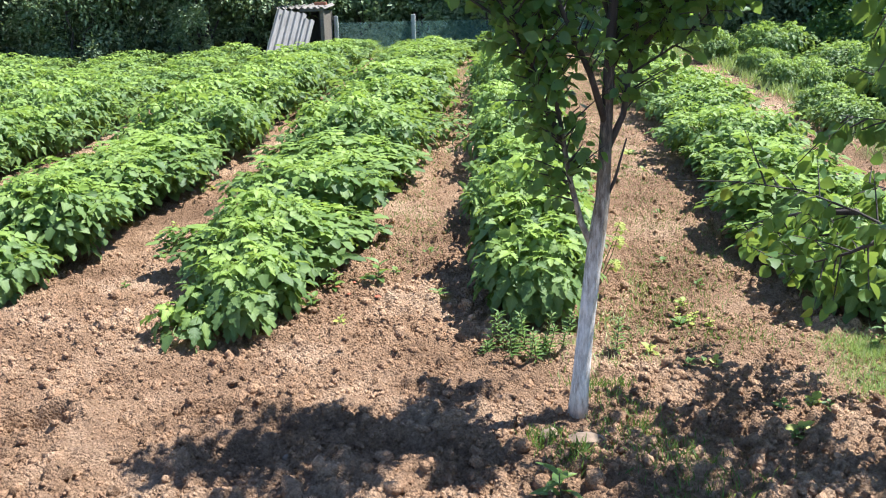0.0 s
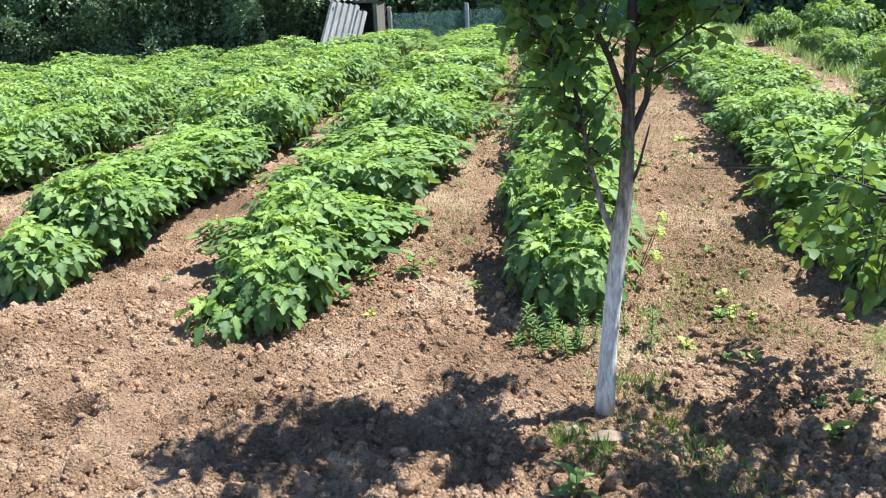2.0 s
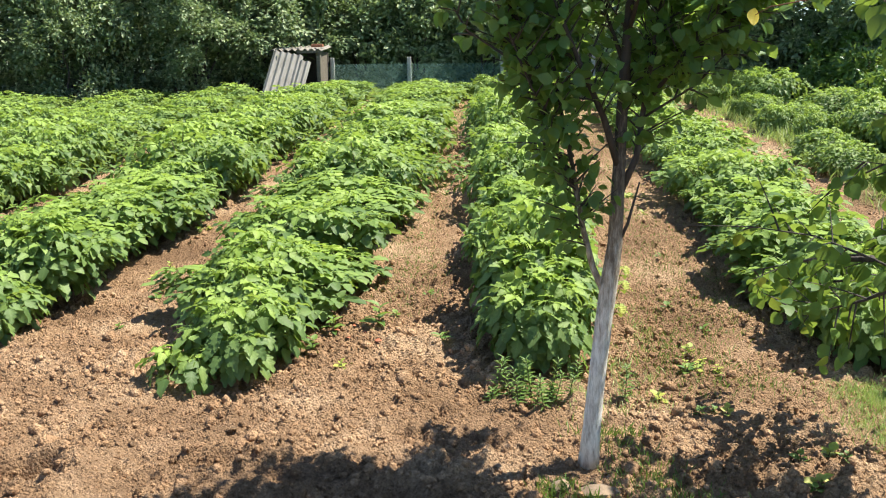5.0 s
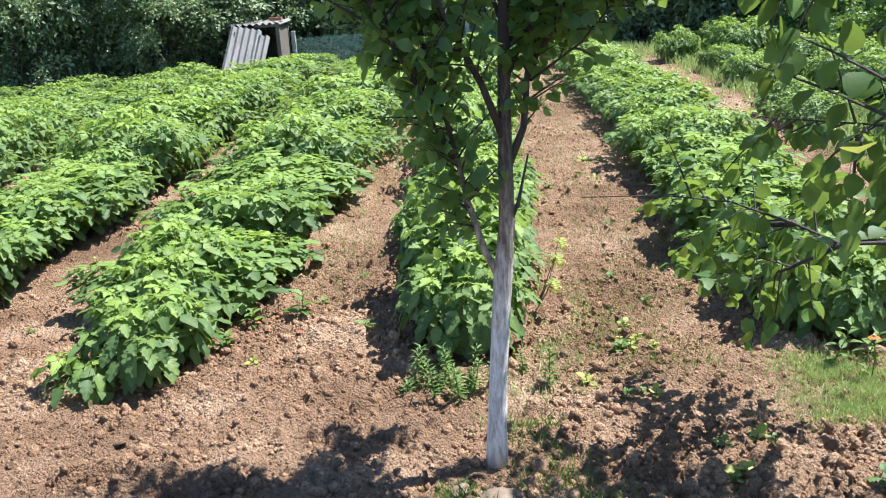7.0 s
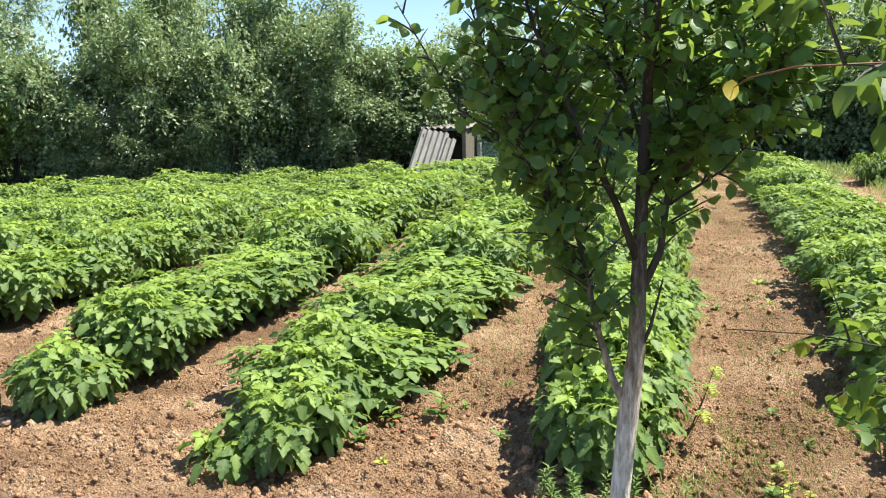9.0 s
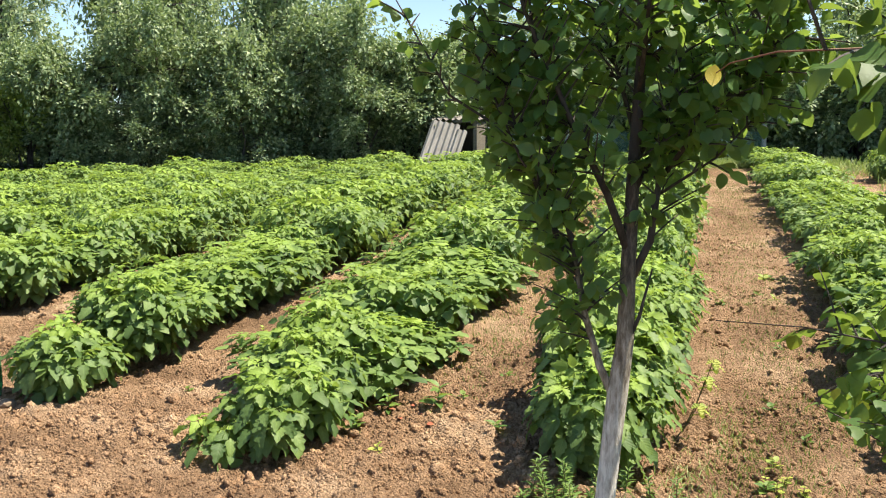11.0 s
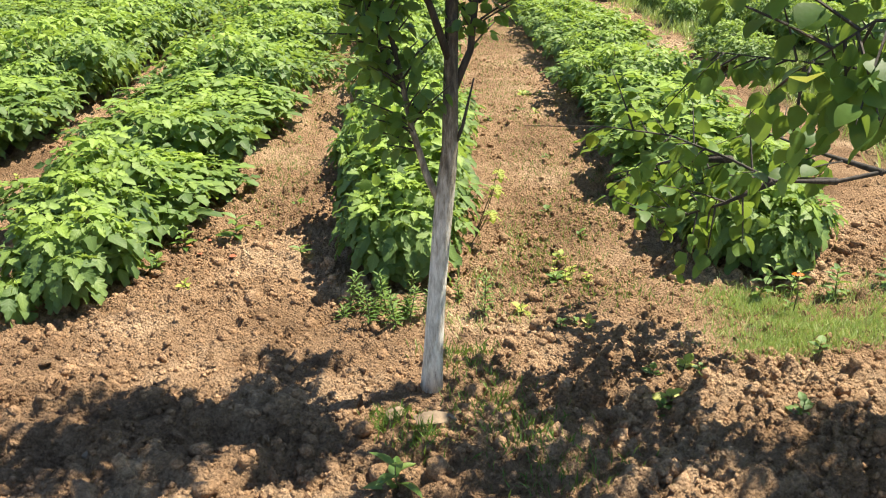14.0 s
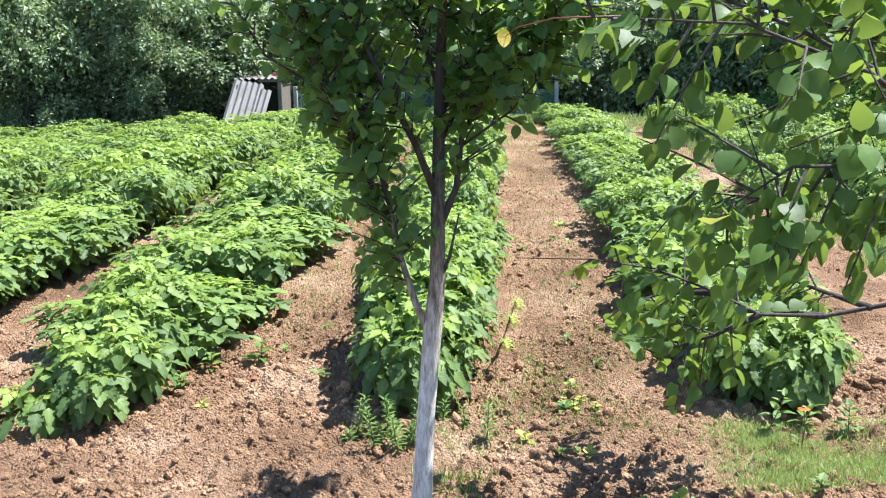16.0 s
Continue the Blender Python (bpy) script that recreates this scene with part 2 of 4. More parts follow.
DRY = rough_material("dry_grass", [(0.3, (0.36, 0.28, 0.15)), (0.7, (0.55, 0.46, 0.28))], 30.0, 0.8, 0.1)
BOTTLE, _nt, _b = material("green_plastic")
_b.inputs["Base Color"].default_value = (0.03, 0.30, 0.12, 1)
_b.inputs["Roughness"].default_value, _b.inputs["Transmission Weight"].default_value, _b.inputs["IOR"].default_value = 0.12, 0.55, 1.35


# ---- mesh tools ----
rng = np.random.default_rng(7)


def tri_mesh(name, V, F, mat, smooth=False, young=None, tags=None):
    V, F = np.asarray(V, np.float32).reshape(-1, 3), np.asarray(F, np.int32)
    me = bpy.data.meshes.new(name)
    k = F.shape[1]
    me.vertices.add(len(V))
    me.vertices.foreach_set("co", V.ravel())
    me.loops.add(F.size)
    me.loops.foreach_set("vertex_index", F.ravel())
    me.polygons.add(len(F))
    me.polygons.foreach_set("loop_start", np.arange(0, F.size, k, dtype=np.int32))
    me.polygons.foreach_set("use_smooth", np.full(len(F), smooth))
    me.update(calc_edges=True)
    me.materials.append(mat)
    if young is not None:
        me.attributes.new("young", "FLOAT", "POINT").data.foreach_set("value", np.asarray(young, np.float32))
    if tags is not None:
        me.attributes.new("rib", "FLOAT", "POINT").data.foreach_set("value", np.ascontiguousarray(tags[:, 0], np.float32))
        me.attributes.new("along", "FLOAT", "POINT").data.foreach_set("value", np.ascontiguousarray(tags[:, 1], np.float32))
    return me


def part(name, mesh, parent, label="", kind=""):
    ob = new(name, mesh)
    ob.parent = parent
    return tagged(ob, label=label, kind=kind)


def thing(name, m, label, category, group="", kind=""):
    ob = new(name)
    ob.empty_display_size = 0.1
    ob.matrix_basis = m
    return tagged(ob, label, category, group, kind)


def unit(a):
    return a / np.maximum(np.linalg.norm(a, axis=-1, keepdims=True), 1e-9)


def frames_of(tip, normal):
    """Rotations whose y runs along tip and whose z leans to normal."""
    y = unit(tip)
    x = unit(np.cross(y, normal))
    z = np.cross(x, y)
    return np.stack([x, y, z], axis=-1)


def stamp(tv, tf, rot, pos, size):
    """Copies of one template at many poses, as one set of vertices and faces."""
    V = np.einsum("nij,kj->nki", rot, tv) * np.asarray(size)[:, None, None] + pos[:, None, :]
    F = tf[None] + (np.arange(len(pos)) * len(tv))[:, None, None]
    return V.reshape(-1, 3), F.reshape(-1, tf.shape[1])


def blade(length=1.0, width=0.6, fold=0.25, droop=0.25, widest=0.4, steps=4):
    """A pointed leaf blade along y, folded along its rib, drooping to its tip."""
    n = steps
    V, F = [(0, 0, 0)], []
    rows = []
    for i in range(1, n):
        t = i / n
        w = width * 0.5 * (math.sin(math.pi * t ** (math.log(0.5) / math.log(widest))) ** 0.8)
        z = -droop * t * t
        k = len(V)
        V += [(0, t * length, z), (-w, t * length, z + fold * w), (w, t * length, z + fold * w)]
        rows.append(k)
    tip = len(V)
    V.append((0, length, -droop))
    F += [(0, rows[0] + 2, rows[0]), (0, rows[0], rows[0] + 1)]
    for a, b in zip(rows, rows[1:]):
        F += [(a, a + 2, b + 2), (a, b + 2, b), (a, b, b + 1), (a, b + 1, a + 1)]
    a = rows[-1]
    F += [(a, a + 2, tip), (a, tip, a + 1)]
    return np.array(V, float), np.array(F, int)


def leaflet(rows, width=0.70, fold=0.32, droop=0.36):
    """A toothed, pleated leaflet along y, with its vein tags: distance from the rib, way along it."""
    V, F, rib, along = [(0, 0, 0)], [], [0.0], [0.0]
    for i in range(1, rows + 1):
        t = i / (rows + 1)
        w = width * 0.5 * (math.sin(math.pi * t ** 0.68) ** 0.85) * (1.06 if i % 2 else 0.80)
        z = -droop * t * t + (0.030 if i % 2 else -0.020)
        shift = 0.07 if i % 2 else -0.02
        V += [(0, t, z), (-w, t + shift, z + fold * w - 0.9 * fold * w * w / width), (w, t + shift, z + fold * w - 0.9 * fold * w * w / width)]
        rib += [0.0, 1.0, 1.0]
        along += [t, t, t]
    V.append((0, 1, -droop))
    rib.append(0.0)
    along.append(1.0)
    tip = len(V) - 1
    F += [(0, 3, 1), (0, 1, 2)]
    for a in range(1, 1 + 3 * (rows - 1), 3):
        b = a + 3
        F += [(a, a + 2, b + 2), (a, b + 2, b), (a, b, b + 1), (a, b + 1, a + 1)]
    a = 1 + 3 * (rows - 1)
    F += [(a, a + 2, tip), (a, tip, a + 1)]
    return np.array(V, float), np.array(F, int), np.array(rib), np.array(along)


def compound(rows):
    """A raspberry leaf: three toothed leaflets on one stalk."""
    V, F, tags = [], [], []
    for turn, size, off in ((0, 1.0, 0.26), (72, 0.82, 0.05), (-72, 0.82, 0.05)):
        v, f, rib, along = leaflet(rows)
        v = v * size * 0.74
        c, s = math.cos(radians(turn)), math.sin(radians(turn))
        w = np.stack([v[:, 0] * c - v[:, 1] * s, v[:, 0] * s + v[:, 1] * c + off, v[:, 2] - 0.06 * abs(turn) / 72], 1)
        F.append(f + sum(len(a) for a in V))
        V.append(w)
        tags.append(np.stack([rib, along], 1))
    V, F = np.concatenate(V), np.concatenate(F)
    k = len(V)
    V = np.concatenate([V, [(-0.012, -0.3, 0.0), (0.012, -0.3, 0.0), (0, 0.3, 0.0)]])
    per = (len(V) - 3) // 3
    F = np.concatenate([F, [(k, k + 1, k + 2), (k, k + 2, per), (k + 1, 2 * per, k + 2)]])
    return V, F, np.concatenate(tags + [np.zeros((3, 2))])


LEAF3, LEAF3F, LEAF3_FAR = compound(3), compound(7), compound(1)
OVATE = blade(1.0, 0.72, 0.18, 0.2, widest=0.45, steps=4)
OVATE_FINE = blade(1.0, 0.74, 0.2, 0.22, widest=0.45, steps=7)
ROUND = blade(1.0, 0.92, 0.16, 0.22, widest=0.40, steps=5)
ROUND_FINE = blade(1.0, 0.92, 0.2, 0.25, widest=0.40, steps=8)
SMALL = (np.array([(0, 0, 0), (0.32, 0.45, 0.07), (0, 1.0, -0.1), (-0.32, 0.45, 0.07)]), np.array([(0, 1, 2), (0, 2, 3)]))
NARROW = blade(1.0, 0.22, 0.25, 0.25, steps=4)
SPEAR = blade(1.0, 0.22, 0.25, 0.25, steps=2)


def tube(points, radii, sides=6):
    """A tapering tube through points."""
    P = np.asarray(points, float)
    T = unit(np.gradient(P, axis=0))
    up = np.array([0.3, 0.9, 0.2]) if abs(T[0][2]) > 0.6 else np.array([0, 0, 1.0])
    V = []
    for p, t, r in zip(P, T, radii):
        a = unit(np.cross(t, up))
        b = np.cross(t, a)
        for k in range(sides):
            w = 2 * math.pi * k / sides
            V.append(p + r * (a * math.cos(w) + b * math.sin(w)))
    F = []
    for i in range(len(P) - 1):
        for k in range(sides):
            a, b = i * sides + k, i * sides + (k + 1) % sides
            F += [(a, a + sides, b + sides), (a, b + sides, b)]
    n = len(V)
    V += [P[0], P[-1]]
    for k in range(sides):
        F += [(n, k, (k + 1) % sides), (n + 1, n - sides + (k + 1) % sides, n - sides + k)]
    return np.array(V), np.array(F)


def merged(pieces):
    V, F, k = [], [], 0
    for v, f in pieces:
        V.append(v)
        F.append(np.asarray(f) + k)
        k += len(v)
    return np.concatenate(V), np.concatenate(F)


def curve_points(a, b, bow, n=6, wobble=0.0):
    a, b, bow = (np.asarray(p, float) for p in (a, b, bow))
    t = np.linspace(0, 1, n)[:, None]
    P = a * (1 - t) ** 2 + 2 * bow * t * (1 - t) + b * t ** 2
    if wobble:
        P[1:-1] += rng.normal(0, wobble, (n - 2, 3))
    return P


def box(cx, cy, cz, sx, sy, sz, bevel=0.0):
    bm = bmesh.new()
    bmesh.ops.create_cube(bm, size=1.0, matrix=Matrix.LocRotScale((cx, cy, cz), None, (sx, sy, sz)))
    if bevel:
        bmesh.ops.bevel(bm, geom=bm.edges[:], offset=bevel, segments=1, affect="EDGES")
    bmesh.ops.triangulate(bm, faces=bm.faces[:])
    bm.verts.index_update()
    V = np.array([v.co[:] for v in bm.verts])
    F = np.array([[v.index for v in f.verts] for f in bm.faces])
    bm.free()
    return V, F


# ---- ground ----
ROW_X = (-9.0, -7.15, -5.35, -3.28, -1.5, 0.3, 2.25, -10.85, -12.7)
ROW_START = (6.5, 5.9, 5.5, 5.6, 5.25, 5.15, 5.0, 8.0, 9.5)


def slope(y):
    return 0.075 * max(0.0, min(y, 26.0) - 5.5) if y > 6.5 else (0.0375 * (max(y, 5.5) - 5.5) ** 2 * 1.0 if y > 5.5 else 0.0)


def lattice(i, j, seed):
    h = (i * 374761393 + j * 668265263 + seed * 974634777) & 0xFFFFFFFF
    h = ((h ^ (h >> 13)) * 1274126177) & 0xFFFFFFFF
    return ((h ^ (h >> 16)) & 0xFFFF) / 32767.5 - 1.0


def waves(x, y, scale, seed):
    """Smooth random waves between -1 and 1, for arrays of places."""
    u, v = np.asarray(x, float) * scale, np.asarray(y, float) * scale
    i, j = np.floor(u).astype(np.int64), np.floor(v).astype(np.int64)
    u, v = u - i, v - j
    u, v = u * u * (3 - 2 * u), v * v * (3 - 2 * v)
    a, b = lattice(i, j, seed), lattice(i + 1, j, seed)
    c, d = lattice(i, j + 1, seed), lattice(i + 1, j + 1, seed)
    return (a + (b - a) * u) * (1 - v) + (c + (d - c) * u) * v


def axis(segments):
    out = []
    for a, b, step in segments:
        out += list(np.arange(a, b - step * 0.3, step))
    return np.array(out + [segments[-1][1]])


gx = axis([(-900, -100, 160), (-100, -24, 12), (-24, -12, 1.5), (-12, -5.6, 0.15), (-5.6, -4.0, 0.04), (-4.0, -3.0, 0.022), (-3.0, 3.0, 0.013), (3.0, 4.0, 0.04), (4.0, 8, 0.2), (8, 26, 1.5), (26, 100, 12), (100, 900, 160)])
gy = axis([(-900, -60, 140), (-60, -4, 7), (-4, -1.2, 0.4), (-1.2, 2.2, 0.04), (2.2, 5.2, 0.013), (5.2, 7, 0.02), (7, 9.5, 0.04), (9.5, 12, 0.08), (12, 26, 0.4), (26, 60, 4), (60, 900, 140)])
X, Y = np.meshgrid(gx, gy)
near = np.clip((X + 7.5) / 1.5, 0, 1) * np.clip((4.8 - X) / 0.6, 0, 1) * np.clip((15 - Y) / 4, 0, 1) * np.clip((Y + 1.2) / 1.5, 0, 1)
dug = np.clip((4.6 - Y) / 0.8, 0, 1)
crumble = np.clip(0.62 + 0.5 * waves(X, Y, 1.15, 11) + 0.4 * waves(X, Y, 2.9, 12), 0.25, 1.1)
Z = np.array([slope(y) for y in gy])[:, None] + near * (
    0.030 * waves(X, Y, 0.9, 1) + (0.022 + 0.016 * dug) * waves(X, Y, 2.2, 2) + (0.012 + 0.012 * dug) * waves(X, Y, 4.6, 3)
    + crumble * (0.030 * np.abs(waves(X, Y, 9.0, 4)) + 0.026 * np.abs(waves(X, Y, 17.0, 5)) + 0.020 * np.abs(waves(X, Y, 33.0, 6)) + 0.010 * waves(X, Y, 62.0, 7)))
# clods, half sunk in the tilth
for _ in range(28000):
    cx, cy = rng.uniform(-5.4, 3.8), 2.25 + 7.0 * rng.random() ** 1.5
    if rng.random() > 0.62 + 0.5 * float(waves(cx, cy, 1.15, 11)) + 0.35 * float(waves(cx, cy, 4.0, 14)) + 0.1 * (cy < 4.4):
        continue
    r = 0.010 + 0.034 * rng.random() ** 3.2
    i0, i1, j0, j1 = np.searchsorted(gx, cx - 1.3 * r), np.searchsorted(gx, cx + 1.3 * r), np.searchsorted(gy, cy - 1.3 * r), np.searchsorted(gy, cy + 1.3 * r)
    if i1 - i0 < 2 or j1 - j0 < 2:
        continue
    dx, dy = X[j0:j1, i0:i1] - cx, Y[j0:j1, i0:i1] - cy
    w, k = rng.uniform(0, 3.14), rng.uniform(0.7, 1.25)
    d2 = ((dx * math.cos(w) + dy * math.sin(w)) / k) ** 2 + ((dy * math.cos(w) - dx * math.sin(w)) * k) ** 2
    d2 = d2 / r ** 2 + 0.35 * waves(dx + cx, dy + cy, 0.9 / r, 21)
    patch = Z[j0:j1, i0:i1]
    bump = patch.mean() - 0.1 * r + r * rng.uniform(0.75, 1.25) * np.sqrt(np.clip(1 - d2, 0, 1))
    Z[j0:j1, i0:i1] = np.where(d2 < 1, np.maximum(patch, bump), patch)


# hollows left by digging, steep-sided, with a thrown-up lip
for hx, hy, ra, rb, depth in ((-1.92, 3.47, 0.15, 0.10, 0.15), (-1.15, 3.66, 0.17, 0.07, 0.09), (-0.95, 3.28, 0.16, 0.08, 0.08), (-0.35, 3.35, 0.22, 0.10, 0.08), (-2.6, 3.95, 0.18, 0.07, 0.07), (1.05, 3.55, 0.12, 0.06, 0.06), (-2.35, 3.15, 0.14, 0.07, 0.08)):
    q = ((X - hx) / ra) ** 2 + ((Y - hy) / rb) ** 2 + 0.35 * waves(X, Y, 14.0, 41)
    Z += -depth * np.exp(-np.clip(q, 0, 9) ** 2) + 0.25 * depth * np.exp(-(np.sqrt(np.clip(q, 0, None)) - 1.6) ** 2 * 5)
Z -= near * float(np.median((Z - np.array([slope(y) for y in gy])[:, None])[(np.abs(X) < 2.5) & (Y > 2.6) & (Y < 5.2)]))
# trodden level round the foot of the young tree
level = np.exp(-((X - 0.43) ** 2 + (Y - 3.60) ** 2) / 0.22 ** 2)
Z -= level * (Z + 0.01) * 0.9


def ground_z(x, y):
    """Height of the soil at one place."""
    i, j = min(max(int(np.searchsorted(gx, x)) - 1, 0), len(gx) - 2), min(max(int(np.searchsorted(gy, y)) - 1, 0), len(gy) - 2)
    u, v = (x - gx[i]) / (gx[i + 1] - gx[i]), (y - gy[j]) / (gy[j + 1] - gy[j])
    return float((Z[j, i] * (1 - u) + Z[j, i + 1] * u) * (1 - v) + (Z[j + 1, i] * (1 - u) + Z[j + 1, i + 1] * u) * v)


nx = len(gx)
GV = np.stack([X, Y, Z], -1).reshape(-1, 3)
corner = (np.arange(len(gy) - 1)[:, None] * nx + np.arange(nx - 1)[None]).ravel()
ground_mesh = tri_mesh("ground", GV, np.stack([corner, corner + 1, corner + nx + 1, corner + nx], 1), SOIL, True)


turf_n = waves(X, Y, 0.9, 31) * 0.5 + waves(X, Y, 2.6, 32) * 0.25
turf = np.clip(np.maximum.reduce([(X - 3.95 + 0.02 * (np.clip(Y, 8, 18) - 8) + turf_n * 0.6) * 2.5, (Y - 18.2 + turf_n) * 1.5, -11.5 - X + turf_n]), 0, 1)
ground_mesh.attributes.new("turf", "FLOAT", "POINT").data.foreach_set("value", turf.ravel().astype(np.float32))
soil = tagged(new("ground", ground_mesh), "brown clumpy tilled garden soil rising gently away", "soil", kind="structure")


# ---- clods of tilled soil ----
def lump():
    """A small uneven lump."""
    bm = bmesh.new()
    bmesh.ops.create_icosphere(bm, subdivisions=1, radius=1.0)
    bm.verts.index_update()
    V = np.array([v.co[:] for v in bm.verts]) * rng.uniform(0.62, 1.25, (len(bm.verts), 1))
    F = np.array([[v.index for v in f.verts] for f in bm.faces])
    bm.free()
    return V, F


def chip():
    """A tiny angular crumb."""
    V = np.array([(1, 0, 0), (-1, 0, 0), (0, 1, 0), (0, -1, 0), (0, 0, 1), (0, 0, -1)]) * rng.uniform(0.6, 1.2, (6, 1)) + rng.normal(0, 0.15, (6, 3))
    F = np.array([(0, 2, 4), (2, 1, 4), (1, 3, 4), (3, 0, 4), (2, 0, 5), (1, 2, 5), (3, 1, 5), (0, 3, 5)])
    return V, F


def scattered_clods(count, x0, x1, y0, y1, small, large, power, shape=lump):
    V, F, k = [], [], 0
    for _ in range(6):
        n = count // 6
        x, y = rng.uniform(x0, x1, n), rng.uniform(y0, y1, n)
        keep = rng.random(n) < 0.55 + 0.45 * waves(x, y, 1.15, 11) + 0.45 * waves(x, y, 4.0, 14)
        x, y = x[keep], y[keep]
        size = small + (large - small) * rng.random(len(x)) ** power
        z = np.array([ground_z(a, b) for a, b in zip(x, y)]) + size * 0.15
        tipd, nr = rng.normal(0, 1, (len(x), 3)), rng.normal(0, 1, (len(x), 3))
        rot = frames_of(tipd, nr) * rng.uniform(0.6, 1.15, (len(x), 1, 3))
        tv, tf = shape()
        v, f = stamp(tv, tf, rot, np.stack([x, y, z], 1), size)
        V.append(v)
        F.append(f + k)
        k += len(v)
    return np.concatenate(V), np.concatenate(F)


clods = merged([scattered_clods(34000, -5.6, 3.9, 2.2, 6.2, 0.006, 0.022, 2.6), scattered_clods(2600, -5.0, 3.9, 2.2, 5.6, 0.018, 0.050, 2.5),
                scattered_clods(72000, -5.6, 3.9, 2.2, 6.2, 0.0035, 0.013, 2.0, chip),
                scattered_clods(10000, -6.0, 4.2, 6.2, 13.0, 0.008, 0.032, 3.0), scattered_clods(24000, -6.0, 4.2, 6.2, 12.5, 0.005, 0.016, 1.8, chip)])
tagged(new("soil_clods", tri_mesh("soil_clods", *clods, CLOD, True)), "loose crumbly brown soil clods over the tilled plot", "soil clods", kind="stuff")


shapes = []
for _ in range(6):
    v, f = lump()
    shapes.append(tri_mesh("clod", v, f, CLOD, True))
for k in range(290):
    x, y = rng.uniform(-2.2, 2.0), rng.uniform(2.6, 4.7)
    size = 0.010 + 0.026 * rng.random() ** 2.5
    ob = part("clod", shapes[k % 6], soil)
    ob.matrix_basis = Matrix.LocRotScale((x, y, ground_z(x, y) + 0.08 * size), Euler(rng.uniform(0, 6.28, 3)), (size, size * rng.uniform(0.7, 1.0), size * rng.uniform(0.35, 0.6)))


# ---- raspberry rows ----
def cane_layout(height, half_x, half_y, canes):
    """Canes from a narrow stool, spreading to tips over a dome; drooping leaves along their upper parts."""
    paths, pos, tip, nrm, size, young, owner = [], [], [], [], [], [], []
    start = rng.uniform(0, 6.28)
    for i in range(canes):
        a = start + 2.4 * i + rng.normal(0, 0.25)
        r = min(1.0, math.sqrt((i + 0.5) / canes) * rng.uniform(0.88, 1.08))
        way = np.array([math.cos(a), math.sin(a), 0.0])
        end = np.array([0.84 * half_x * r * way[0], 0.84 * half_y * r * way[1], height * (1 - 0.44 * r ** 2.6) * rng.uniform(0.74, 1.07)])
        base = np.array([end[0] * 0.3 + rng.normal(0, 0.03), end[1] * 0.45 + rng.normal(0, 0.03), 0.0])
        mid = base * 0.45 + end * 0.55
        mid[2] = end[2] * 0.80
        P = curve_points(base, end, mid, 6)
        paths.append((P, np.linspace(0.006, 0.0016, 6)))
        count = int(rng.integers(11, 15))
        for j in range(count):
            t = 0.22 + 0.78 * (j + rng.random() * 0.7) / count
            k = min(int(t * 5), 4)
            p = P[k] + (P[k + 1] - P[k]) * (t * 5 - k)
            b = a + j * 2.4 + rng.uniform(-0.4, 0.4)
            flat = unit(way * (0.25 + 0.85 * r) + 0.8 * np.array([math.cos(b), math.sin(b), 0.0]))
            near_tip = max(0.0, (t - 0.80) / 0.20)
            drop = -0.10 * near_tip - (1 - near_tip) * (0.40 + 0.45 * r) + rng.normal(0, 0.28)
            s = rng.uniform(0.098, 0.168) * (1 - 0.32 * near_tip)
            tip.append(flat + np.array([0, 0, drop]))
            nrm.append(np.array([0, 0, 0.75]) + way * 0.55 * r + flat * 0.55 + rng.normal(0, 0.30, 3))
            pos.append(p + flat * s * 0.55)
            size.append(s)
            owner.append(i)
            high = max(0.0, min(1.0, (p[2] / height - 0.62) * 2.8))
            young.append(min(1.0, (0.20 + 0.8 * near_tip) * high * rng.uniform(0.2, 1.2)))
        crest = max(0.0, min(1.0, (end[2] / height - 0.45) * 2.2))
        turn = rng.uniform(0, 6.28)
        for j in range(4):
            b = turn + j * 1.57 + rng.uniform(-0.35, 0.35)
            out = np.array([math.cos(b), math.sin(b), rng.uniform(-0.75, 0.45)])
            s = rng.uniform(0.070, 0.125)
            tip.append(out)
            nrm.append(np.array([0, 0, 0.7]) + unit(out) * 0.6 + rng.normal(0, 0.28, 3))
            pos.append(P[-1] + unit(out) * s * 0.35 + np.array([0, 0, rng.uniform(0.0, 0.03)]))
            size.append(s)
            owner.append(i)
            young.append(crest * rng.uniform(0.4, 1.1))
    return paths, np.array(pos), np.array(tip), np.array(nrm), np.array(size), np.array(young), owner


RASP_LABEL = "leafy green raspberry bush with pale shoots, rowed in bare soil"
FINE_LEAVES = []
for level in (0.0, 0.3, 0.75):
    v, f, tags = LEAF3F
    FINE_LEAVES.append(tri_mesh("raspberry_leaf", v, f, RASP, True, np.full(len(v), level), tags))


